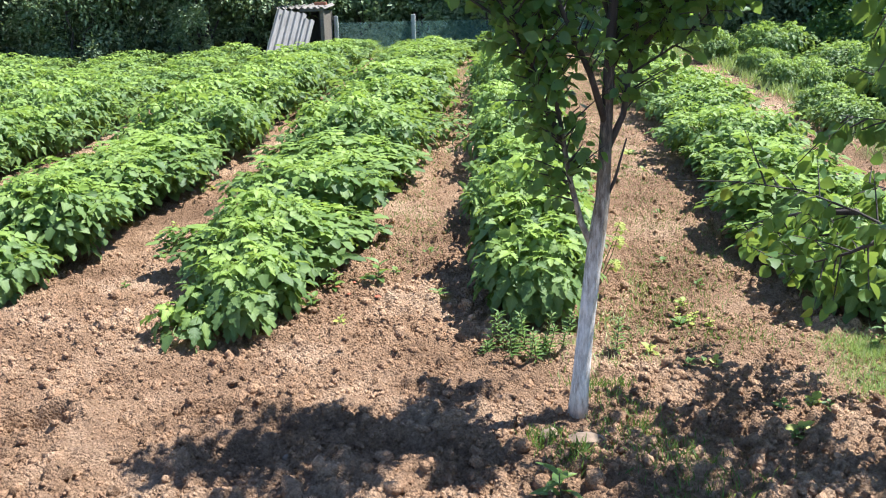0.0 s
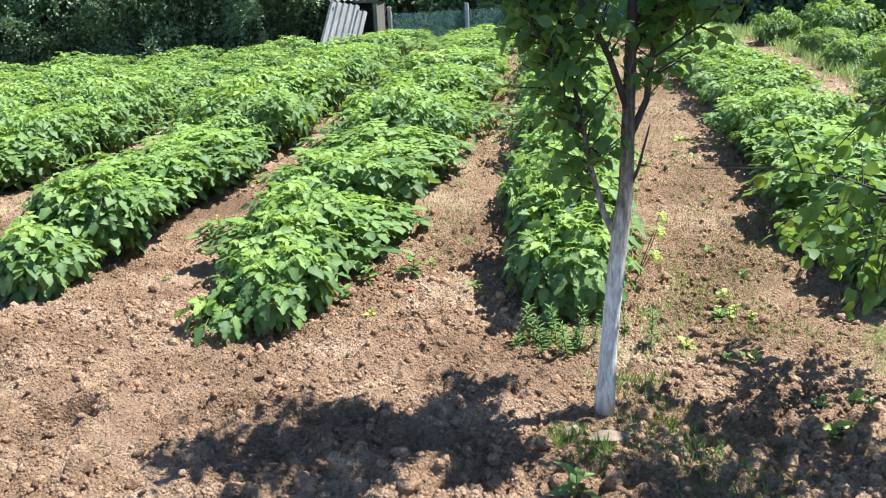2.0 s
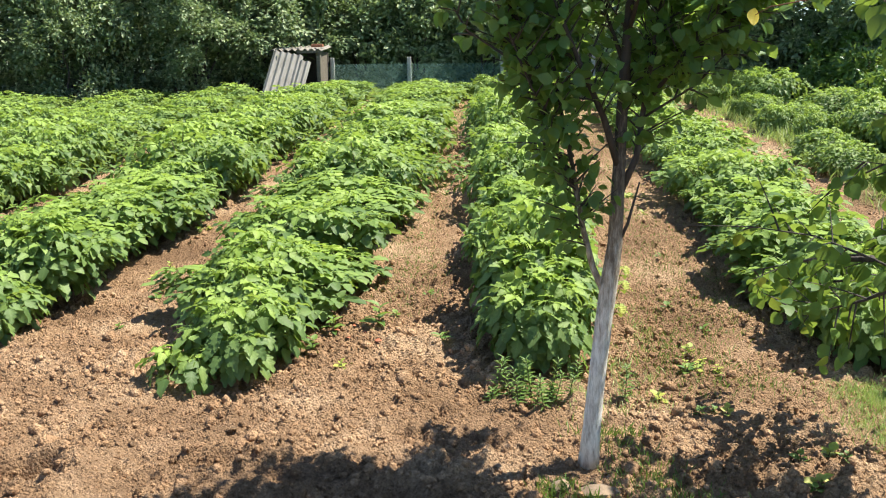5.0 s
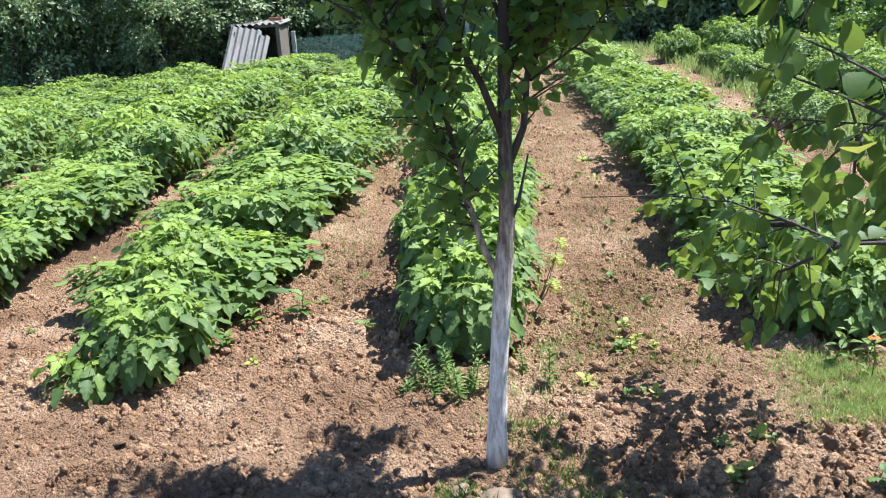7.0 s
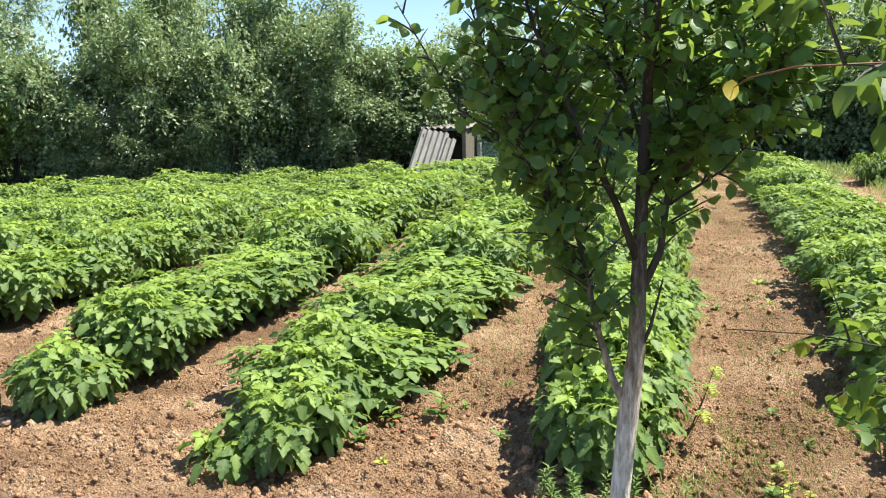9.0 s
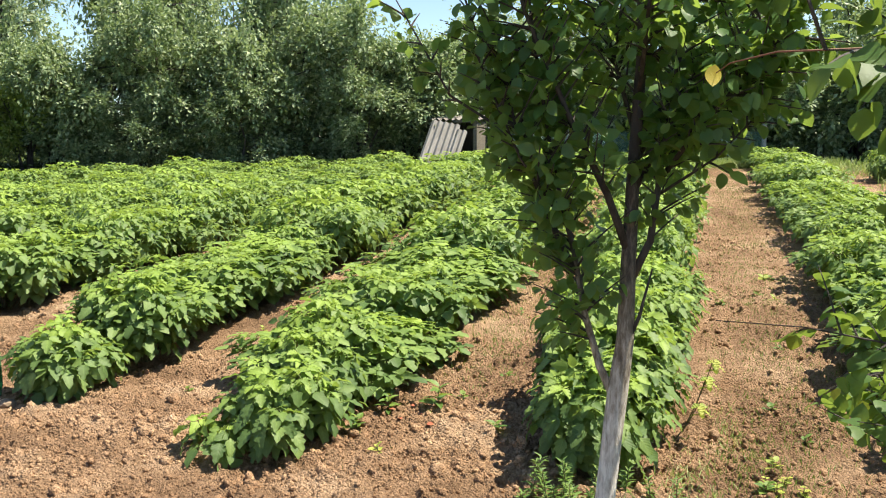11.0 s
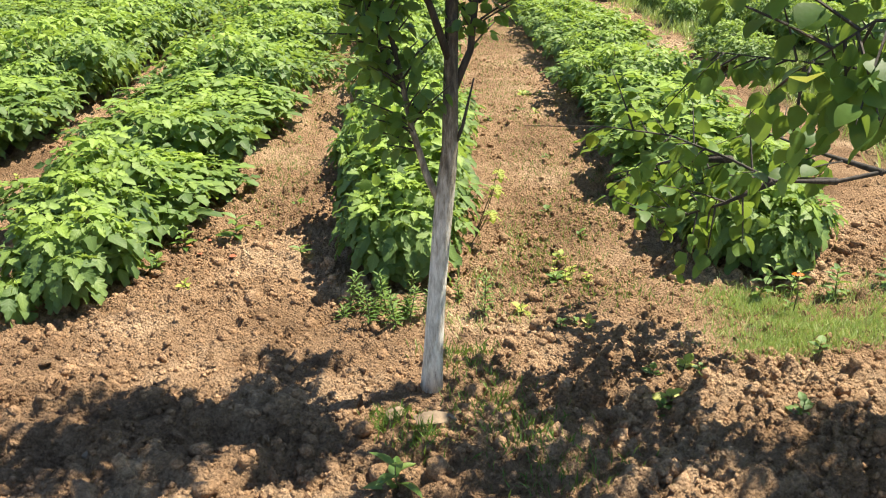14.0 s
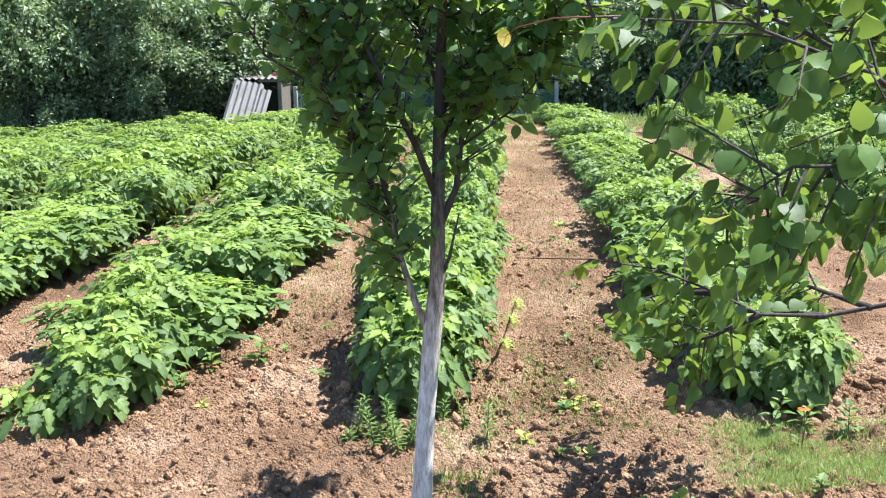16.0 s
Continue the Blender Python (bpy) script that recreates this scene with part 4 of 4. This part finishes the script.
for i, (x, y) in enumerate(((-1.6, 20.8), (-0.2, 20.9), (1.2, 20.7), (2.6, 20.8), (4.0, 20.5), (5.4, 20.3), (6.8, 19.6), (8.2, 18.2), (-4.6, 20.6), (-17.6, 19.2), (-19.4, 19.0), (-21.2, 18.6), (-23.2, 18.2))):
    copy_thing(under, Matrix.LocRotScale((x, y, slope(y) - 0.05), Euler((0, 0, 1.1 * i)), (1, 1, 0.9 + 0.15 * (i % 3))))
LIGHT = leaf_material("light_bush_leaf", [(0.0, (0.15, 0.22, 0.05)), (0.6, (0.26, 0.35, 0.085)), (1.0, (0.44, 0.49, 0.16))], rough=0.5, through=0.35, gloss=0.35)
light_bush = crown_tree("bush", pose(-16.4, 17.7, slope(17.7) - 0.05), "yellow-green bush leaning over the board fence", 2.5, 1.1, 7000, 0.10, LIGHT, 0.03, 0.22, "bushes over the board fence", 6)
light_bush["category"] = "bush"
for x, y, k in ((-17.9, 17.6, 0.9), (-14.9, 18.0, 0.95), (-19.3, 17.2, 0.85)):
    copy_thing(light_bush, Matrix.LocRotScale((x, y, slope(y) - 0.05), Euler((0, 0, 1.9 * x)), (1, 1, k)))
wood_label = "dark leafy tree at the far end of the garden"
for i, (x, y, h) in enumerate(((-2.2, 22.0, 3.7), (0.0, 22.0, 3.9), (2.2, 21.5, 3.6), (4.4, 21.5, 3.9), (6.8, 20.5, 4.2), (9.0, 18.5, 5.0), (10.5, 15.5, 4.6), (11.0, 12.0, 4.6), (10.5, 8.5, 4.4))):
    if i < 2:
        dark = crown_tree("tree", pose(x, y, slope(y) - 0.05), wood_label, h, 1.7, 11000, 0.12, HEDGE, 0.07, 0.08, "dark trees at the garden end", 6)
        darks = [dark] if i == 0 else darks + [dark]
    else:
        copy_thing(darks[i % 2], Matrix.LocRotScale((x, y, slope(y) - 0.05), Euler((0, 0, i * 1.3)), (1, 1, h / 3.8)))


tall_label = "tall slender tree with sparse grey-green crown against the sky"
tall = crown_tree("tree", pose(-18.6, 21.0, slope(21)), tall_label, 9.0, 2.3, 17000, 0.125, ACACIA, 0.05, 0.34, "tall trees by the boards", 9)
for i, (x, y) in enumerate(((-21.4, 19.8), (-24.6, 18.4), (-20.9, 23.4), (-24.8, 21.8), (-27.8, 17.5))):
    copy_thing(tall, Matrix.LocRotScale((x, y, slope(y)), Euler((0, 0, 1.4 + i)), (1, 1, 0.95 - 0.06 * i)))

# ---- shrubs beyond the bare path ----
shrub_label = "low leafy green shrub beside the bare soil path"
shrubs = [crown_tree("shrub", pose(0, 0, 0), shrub_label, 0.85, 0.62, 1900, 0.10, SHRUB, 0.012, 0.05, "shrubs beside the path", 5) for _ in range(3)]
for ob in shrubs:
    ob["category"] = "shrub"
i = 0
for y in np.arange(5.6, 19.5, 0.78):
    for col in range(4):
        x = 4.40 + col * 1.15 + rng.normal(0, 0.2) + 0.25 * math.sin(y)
        yy = y + rng.normal(0, 0.2)
        s = rng.uniform(0.7, 1.25) * (0.72 if col == 0 else 1.0)
        m = Matrix.LocRotScale((x, yy, slope(yy) - 0.03), Euler((0, 0, rng.uniform(0, 6.28))), (s, s, s))
        if col < 2 and i >= 3:
            copy_thing(far_set[i % 5], Matrix.LocRotScale((x, yy, slope(yy) - 0.03), Euler((0, 0, rng.uniform(0, 6.28))), (0.8 * s, 1.1 * s, 1.15 * s)))
        elif i < 3:
            shrubs[i].matrix_basis = m
        else:
            copy_thing(shrubs[i % 3], m)
        i += 1


# ---- shed with corrugated sheets ----
def corrugated(width, length, ribs, depth=0.045, thick=0.008):
    n = ribs * 6
    V, F = [], []
    for side in (0, 1):
        for j in range(2):
            for i in range(n + 1):
                x = width * (i / n - 0.5)
                V.append((x, depth * 0.5 * math.cos(2 * math.pi * ribs * i / n) + side * thick, j * length))
    s = 2 * (n + 1)
    for i in range(n):
        a, b = i, n + 1 + i
        F += [(a, a + 1, b + 1), (a, b + 1, b), (s + a, s + b + 1, s + a + 1), (s + a, s + b, s + b + 1)]
        F += [(b, b + 1, s + b + 1), (b, s + b + 1, s + b), (a, s + a + 1, a + 1), (a, s + a, s + a + 1)]
    for i in (0, n):
        F += [(i, n + 1 + i, s + n + 1 + i), (i, s + n + 1 + i, s + i)]
    return np.array(V), np.array(F)


SHED_Y = 18.6
shed_z = slope(SHED_Y)
shed = thing("shed", pose(-4.18, SHED_Y, shed_z), "small low shed with corrugated roof and dark opening", "shed")
part("back_wall", tri_mesh("back_wall", *box(0, 0.9, 0.5, 1.0, 0.05, 1.0), DARK_PLANK), shed)
part("side_wall", tri_mesh("side_wall", *box(-0.46, 0.45, 0.5, 0.05, 0.84, 1.0), DARK_PLANK), shed)
part("side_wall", tri_mesh("side_wall", *box(0.46, 0.45, 0.5, 0.05, 0.84, 1.0), PLANK), shed, "grey boarded side wall")
part("corner_post", tri_mesh("corner_post", *box(0.47, 0.0, 0.5, 0.09, 0.09, 1.0, 0.01), PLANK), shed)
roof_v, roof_f = corrugated(1.12, 1.15, 8)
part("roof", tri_mesh("roof", roof_v @ np.array(Euler((radians(-85), 0, 0)).to_matrix()).T + np.array([0.0, -0.14, 1.04]), roof_f, SLATE_OLD), shed, "old corrugated cement roof sheet")
part("fascia", tri_mesh("fascia", *box(0.28, -0.10, 1.00, 0.5, 0.03, 0.06, 0.004), DARK_PLANK), shed)
part("brick", tri_mesh("brick", *box(0.42, 0.15, 1.13, 0.25, 0.12, 0.065, 0.006), BRICK_RED), shed, "red brick weighing down the roof")
for w, L, x, ribs in ((0.64, 1.25, -4.52, 5), (0.23, 1.05, -4.11, 2)):
    ob = tagged(new("corrugated_sheet", tri_mesh("corrugated_sheet", *corrugated(w, L, ribs, 0.055), SLATE, False)), "weathered pale grey corrugated sheet leaning against the shed", "corrugated sheet", "leaning corrugated sheets")
    ob.matrix_basis = pose(x, SHED_Y - 0.80, shed_z - 0.08, 0, 11, 0) @ pose(0, 0, 0, -30, 0, 0)

# ---- wire fence ----
FY = 19.5
fz = slope(FY)
fence = thing("wire_fence", pose(0, FY, fz), "green chain-link wire fence between concrete posts", "fence")
wires = []
x0, x1, fh, cell = -3.6, 2.2, 0.66, 0.06
for s in (1, -1):
    c = x0 - fh
    while c < x1 + fh:
        a = np.array([c, 0.003 * s, 0.0])
        b = np.array([c + fh * 1.0, 0.003 * s, fh])
        if s < 0:
            a[0], b[0] = b[0], a[0]
        t0, t1 = 0.0, 1.0
        lo, hi = sorted((a[0], b[0]))
        if hi > x0 and lo < x1:
            for k in (x0, x1):
                t = (k - a[0]) / (b[0] - a[0])
                if 0 < t < 1:
                    if (a[0] < k) == (k == x0):
                        t0 = max(t0, t)
                    else:
                        t1 = min(t1, t)
            wires.append(tube([a + (b - a) * t0, a + (b - a) * t1], (0.0040, 0.0040), 3))
        c += cell
part("mesh", tri_mesh("mesh", *merged(wires), WIRE), fence, "green wire mesh", "stuff")
for x in (-3.6, -1.87, 0.2, 2.2):
    part("post", tri_mesh("post", *box(x, 0.05, 0.38, 0.09, 0.09, 0.86, 0.01), CONCRETE), fence, "pale concrete post")

# ---- board fence at the far side ----
bf = thing("board_fence", pose(-15.5, 16.0, slope(16)), "weathered grey horizontal board fence", "fence")
for k in range(5):
    part("board", tri_mesh("board", *box(-1.7, 0, 0.09 + k * 0.175, 4.6, 0.03, 0.165, 0.004), PLANK), bf)
for x in (-3.9, -1.6, 0.55):
    part("post", tri_mesh("post", *box(x, 0.07, 0.5, 0.08, 0.08, 1.05, 0.006), PLANK), bf)
pole = tagged(new("post", tri_mesh("post", *box(0, 0, 0.4, 0.06, 0.06, 0.85, 0.008), CONCRETE)), "short white post in front of the boards", "post")
pole.matrix_basis = pose(-14.62, 15.6, slope(15.6))

for x, w, h in ((-16.72, 0.44, 1.14), (-15.30, 0.46, 0.84)):
    V, F = box(0, 0, h / 2, w, 0.5, h, 0.03)
    ob = tagged(new("rusty_bin", tri_mesh("rusty_bin", V, F, RUST)), "rust-red metal bin behind the board fence", "bin", "rusty bins")
    ob.matrix_basis = pose(x, 16.9, slope(16.9))


# ---- weeds, grass and small things on the plot ----
def grass_patch(label, blades, spread, height, mat=GRASS):
    """Grass blades over uneven patches: (x, y, half width, half depth) each."""
    pos = []
    per = blades // len(spread)
    for x, y, a, b in spread:
        q = rng.normal(0, 0.5, (per, 2)) * (a, b) + (x, y)
        pos += [(u, v, ground_z(u, v) - 0.005) for u, v in q]
    pos = np.array(pos)
    n = len(pos)
    lean = rng.normal(0, 0.45, (n, 3))
    lean[:, 2] = 1.0
    rot = frames_of(lean, rng.normal(0, 1, (n, 3)))
    tv, tf = SPEAR
    V, F = stamp(tv * np.array([0.45, 1, 1]), tf, rot, pos, height * rng.uniform(0.4, 1.25, n))
    return tagged(new("grass", tri_mesh("grass", V, F, mat)), label, "grass", kind="stuff")


grass_patch("light green grass on the edge of the plot", 15000, [(2.05, 4.3, 0.35, 0.28), (2.3, 4.12, 0.3, 0.18), (2.6, 4.38, 0.5, 0.3), (2.75, 4.15, 0.3, 0.16), (3.0, 4.4, 0.45, 0.4), (1.95, 4.05, 0.22, 0.16), (3.4, 4.5, 0.5, 0.35), (2.0, 4.5, 0.25, 0.2), (3.2, 4.15, 0.3, 0.2)], 0.048)
grass_patch("shaded grass and weeds beside the tree stem", 1500, [(0.66, 3.62, 0.18, 0.22), (0.74, 3.35, 0.2, 0.22), (0.55, 3.95, 0.15, 0.15), (0.28, 3.42, 0.08, 0.1), (0.85, 3.1, 0.25, 0.2), (0.40, 3.25, 0.1, 0.1)], 0.055, WEED)
grass_patch("thin pale grass along the raspberry row", 520, [(0.80, 4.6, 0.2, 0.4), (0.72, 4.95, 0.15, 0.3), (0.55, 4.35, 0.2, 0.2), (0.95, 5.6, 0.12, 0.5)], 0.06)
grass_patch("scattered small green weeds on the soil path", 4200, [(-0.65, 13.0, 0.2, 2.0), (-0.65, 16.0, 0.2, 1.6), (1.45, 12.0, 0.4, 2.0), (1.5, 15.5, 0.4, 2.0), (-0.55, 6.6, 0.25, 0.8), (1.1, 5.0, 0.35, 0.5), (1.1, 5.2, 0.35, 0.5), (1.35, 4.7, 0.35, 0.3), (1.3, 5.6, 0.4, 0.8), (1.25, 7.0, 0.4, 1.2), (1.5, 6.2, 0.3, 1.0), (1.2, 9.0, 0.3, 1.5), (-0.8, 7.5, 0.2, 1.6), (-0.6, 10.5, 0.2, 2.0)], 0.05, WEED)
grass_patch("low weeds between the raspberry rows", 9000, [(1.35, 6.0 + 1.1 * k, 0.55, 0.8) for k in range(11)] + [(-0.6, 7.0 + 2 * k, 0.25, 1.2) for k in range(5)], 0.038, WEED)
grass_patch("weedy grass along the bare path", 17000, [(4.35, 6.8 + 1.2 * k, 0.45, 0.9) for k in range(11)] + [(0.5 * k - 3.0, 19.0, 0.4, 0.4) for k in range(14)] + [(4.3, 15.5, 0.5, 1.2), (3.9, 18.0, 0.8, 1.0), (4.9, 6.5, 0.4, 0.8)], 0.18)


def weed(x, y, height, leaves, length, shape=OVATE, mat=WEED, label="small green broad-leaved weed growing in bare soil", upright=0.6):
    ob = thing("weed", pose(x, y, ground_z(x, y) - 0.005, 0, 0, rng.uniform(0, 360)), label, "weed", "weeds on the plot")
    top = np.array([rng.normal(0, 0.15) * height, rng.normal(0, 0.15) * height, height])
    P = curve_points((0, 0, 0), top, top * 0.5 + np.array([0.01, 0, 0]), 4)
    part("stem", tri_mesh("stem", *tube(P, (0.003, 0.0028, 0.0022, 0.0015), 5), TWIG), ob)
    me = tri_mesh("leaf", *shape, mat)
    for j in range(leaves):
        t = (j + 0.6) / leaves
        k = min(int(t * 3), 2)
        q = P[k] + (P[k + 1] - P[k]) * (t * 3 - k)
        a = j * 2.4
        d = np.array([[math.cos(a), math.sin(a), upright * (0.4 + t)]])
        r = frames_of(d, np.array([[0, 0, 1.0]]) + rng.normal(0, 0.2, (1, 3)))[0]
        lf = part("leaf", me, ob)
        lf.matrix_basis = Matrix.Translation(q.tolist()) @ Matrix(r.tolist()).to_4x4() @ Matrix.Scale(float(length * rng.uniform(0.7, 1.15) * (1 - 0.35 * t)), 4)
    return ob


WIDE = blade(1.0, 0.42, 0.3, 0.35, steps=5)
weed(-0.71, 5.55, 0.13, 9, 0.15, WIDE)
weed(-0.98, 5.42, 0.10, 9, 0.10, WIDE)
weed(-1.05, 5.05, 0.09, 8, 0.09)
weed(-0.82, 4.80, 0.04, 7, 0.06, mat=PALE, label="small pale yellow-green weed in bare soil")
weed(-0.30, 5.31, 0.05, 8, 0.10, WIDE, label="flat pale green weed on the soil path")
for x, y in ((1.10, 4.90), (1.19, 4.95), (1.26, 4.86), (1.15, 4.82)):
    weed(x, y, 0.05, 8, 0.046, mat=PALE, label="yellowing low weed in bare soil", upright=0.3)
weed(1.10, 4.84, 0.05, 8, 0.07)
weed(1.04, 4.28, 0.04, 6, 0.05)
weed(0.32, 3.02, 0.10, 7, 0.12, WIDE, label="broad-leaved weed in tree shade")
for x, y in ((0.05, 4.42), (0.14, 4.36), (0.22, 4.45), (0.28, 4.30), (0.10, 4.55), (0.36, 4.42), (0.60, 4.55), (0.68, 4.42), (0.02, 4.60), (0.45, 4.6), (0.17, 4.40), (0.25, 4.38), (0.33, 4.35), (0.31, 4.47), (0.20, 4.52), (0.40, 4.35)):
    weed(x + rng.normal(0, 0.03), y + rng.normal(0, 0.03), rng.uniform(0.07, 0.23), 40, rng.uniform(0.045, 0.075), NARROW, label="feathery green weed beside the row end", upright=0.5)
for x, y in ((2.05, 4.55), (2.25, 4.62), (2.45, 4.55), (2.75, 4.62), (3.1, 4.7), (3.0, 4.25)):
    weed(x, y, rng.uniform(0.14, 0.26), 16, 0.10, WIDE, label="leafy green weed at the grass edge")
for k in range(44):
    x, y = ((rng.uniform(1.0, 1.65), rng.uniform(5.0, 9.5)), (rng.uniform(-0.9, -0.4), rng.uniform(5.8, 11)), (rng.uniform(-2.8, -2.2), rng.uniform(5.5, 9)), (rng.uniform(0.6, 2.2), rng.uniform(3.2, 4.6)))[k % 4]
    weed(x, y, rng.uniform(0.025, 0.06), 6, rng.uniform(0.04, 0.08), mat=WEED if k % 3 else PALE)

DEAD = rough_material("dead_leaf", [(0.3, (0.30, 0.07, 0.03)), (0.7, (0.52, 0.16, 0.08))], 40.0, 0.8, 0.2)
dead_mesh = tri_mesh("dry_leaf", *OVATE, DEAD)
for x, y in ((-0.94, 5.42), (-0.86, 5.30), (-0.78, 5.44), (-0.70, 5.28), (-0.90, 5.55), (-0.62, 5.36), (-2.05, 5.45), (-1.98, 5.70)):
    ob = tagged(new("dry_leaf", dead_mesh), "small fallen reddish-brown leaf on the soil", "leaf", "fallen leaves")
    ob.matrix_basis = pose(x, y, ground_z(x, y) + 0.008, rng.uniform(-15, 15), rng.uniform(-15, 15), rng.uniform(0, 360)) @ Matrix.Scale(0.045, 4)

marigold = thing("marigold", pose(2.15, 4.34, 0), "single orange flower above weeds at the grass edge", "flower")
part("stem", tri_mesh("stem", *tube([(0, 0, 0), (0.01, 0, 0.1), (0, 0, 0.2)], (0.003, 0.003, 0.002), 5), TWIG), marigold)
petal = tri_mesh("petal", *blade(0.03, 0.014, 0.1, 0.002, steps=3), PETAL)
for k in range(12):
    part("petal", petal, marigold).matrix_basis = pose(0, 0, 0.2, 0, 0, k * 30) @ pose(0, 0.002, 0.0, -14, 0, 0)
part("heart", tri_mesh("heart", *tube([(0, 0, 0.196), (0, 0, 0.207)], (0.009, 0.007), 8), DRY), marigold)

for k, (x, y, z) in enumerate(((0.84, 5.55, 0.33), (0.80, 5.40, 0.22), (0.88, 5.80, 0.36))):
    pale = thing("yellow_shoot", pose(x, y, slope(y)), "yellowing raspberry shoot at the row edge", "shoot", "yellowing shoots")
    part("cane", tri_mesh("cane", *tube([(-0.12, 0, 0), (-0.04, 0, z * 0.6), (0, 0, z)], (0.004, 0.003, 0.002), 5), TWIG), pale)
    me = tri_mesh("leaf", *LEAF3F[:2], PALE)
    for j in range(3):
        part("leaf", me, pale).matrix_basis = pose(0, 0, z - 0.03 * j, -20, 0, -90 + 70 * (j - 1)) @ Matrix.Scale(0.08, 4)

# green bottle on the row end
bottle = thing("plastic_bottle", pose(-3.63, 5.17, ground_z(-3.63, 5.17) - 0.02, 0, -6, 0), "cut green plastic bottle stuck upside down in soil", "bottle")
profile = [(0.0, 0.020), (0.03, 0.024), (0.06, 0.034), (0.10, 0.042), (0.15, 0.046), (0.155, 0.043), (0.165, 0.047), (0.22, 0.049), (0.225, 0.046), (0.235, 0.050), (0.30, 0.054)]
outer = tube([(0, 0, z) for z, _ in profile], [r for _, r in profile], 20)
part("body", tri_mesh("body", outer[0], outer[1][:-1:1], BOTTLE, True), bottle, "ribbed green plastic body")
part("rim", tri_mesh("rim", *tube([(0, 0, 0.298), (0, 0, 0.312)], (0.056, 0.052), 14), BOTTLE, False), bottle, "crumpled cut rim")


def stone(x, y, sx, sy, sz, mat, label, turn=0):
    bm = bmesh.new()
    bmesh.ops.create_icosphere(bm, subdivisions=2, radius=1.0)
    for v in bm.verts:
        v.co *= 1.0 + 0.25 * noise.noise(v.co * 1.4 + Vector((x * 9, y * 5, 0)))
        v.co.z = max(v.co.z, -0.55)
    bm.verts.index_update()
    V = np.array([v.co[:] for v in bm.verts]) * (sx, sy, sz)
    F = np.array([[v.index for v in f.verts] for f in bm.faces])
    bm.free()
    ob = tagged(new("stone", tri_mesh("stone", V, F, mat)), label, "stone", "stones on the soil")
    ob.matrix_basis = pose(x, y, ground_z(x, y) + sz * 0.4, 0, 0, turn)
    return ob


stone(-3.40, 5.00, 0.07, 0.05, 0.035, STONE, "small grey-brown stone beside the bottle")
stone(-3.52, 5.02, 0.05, 0.05, 0.03, STONE, "small grey-brown stone beside the bottle", 40)
stone(0.44, 3.36, 0.085, 0.05, 0.03, STONE, "flat brown stone at the tree foot", 15)
stone(0.30, 3.45, 0.05, 0.04, 0.03, STONE, "rounded brown stone at the tree foot", 60)
stone(-0.56, 3.33, 0.02, 0.018, 0.014, STONE, "small pale pebble on the dug soil")
stone(-0.75, 3.25, 0.022, 0.018, 0.014, STONE, "small pale pebble on the dug soil", 50)

# the same loose tilth goes on where the walk begins
tagged(new("soil_clods", tri_mesh("soil_clods", *merged([scattered_clods(9000, -5.6, 3.9, -0.6, 2.25, 0.008, 0.030, 2.6), scattered_clods(900, -5.0, 3.9, -0.2, 2.25, 0.018, 0.045, 2.5)]), CLOD, True)), "loose crumbly brown soil clods over the tilled plot", "soil clods", kind="stuff")
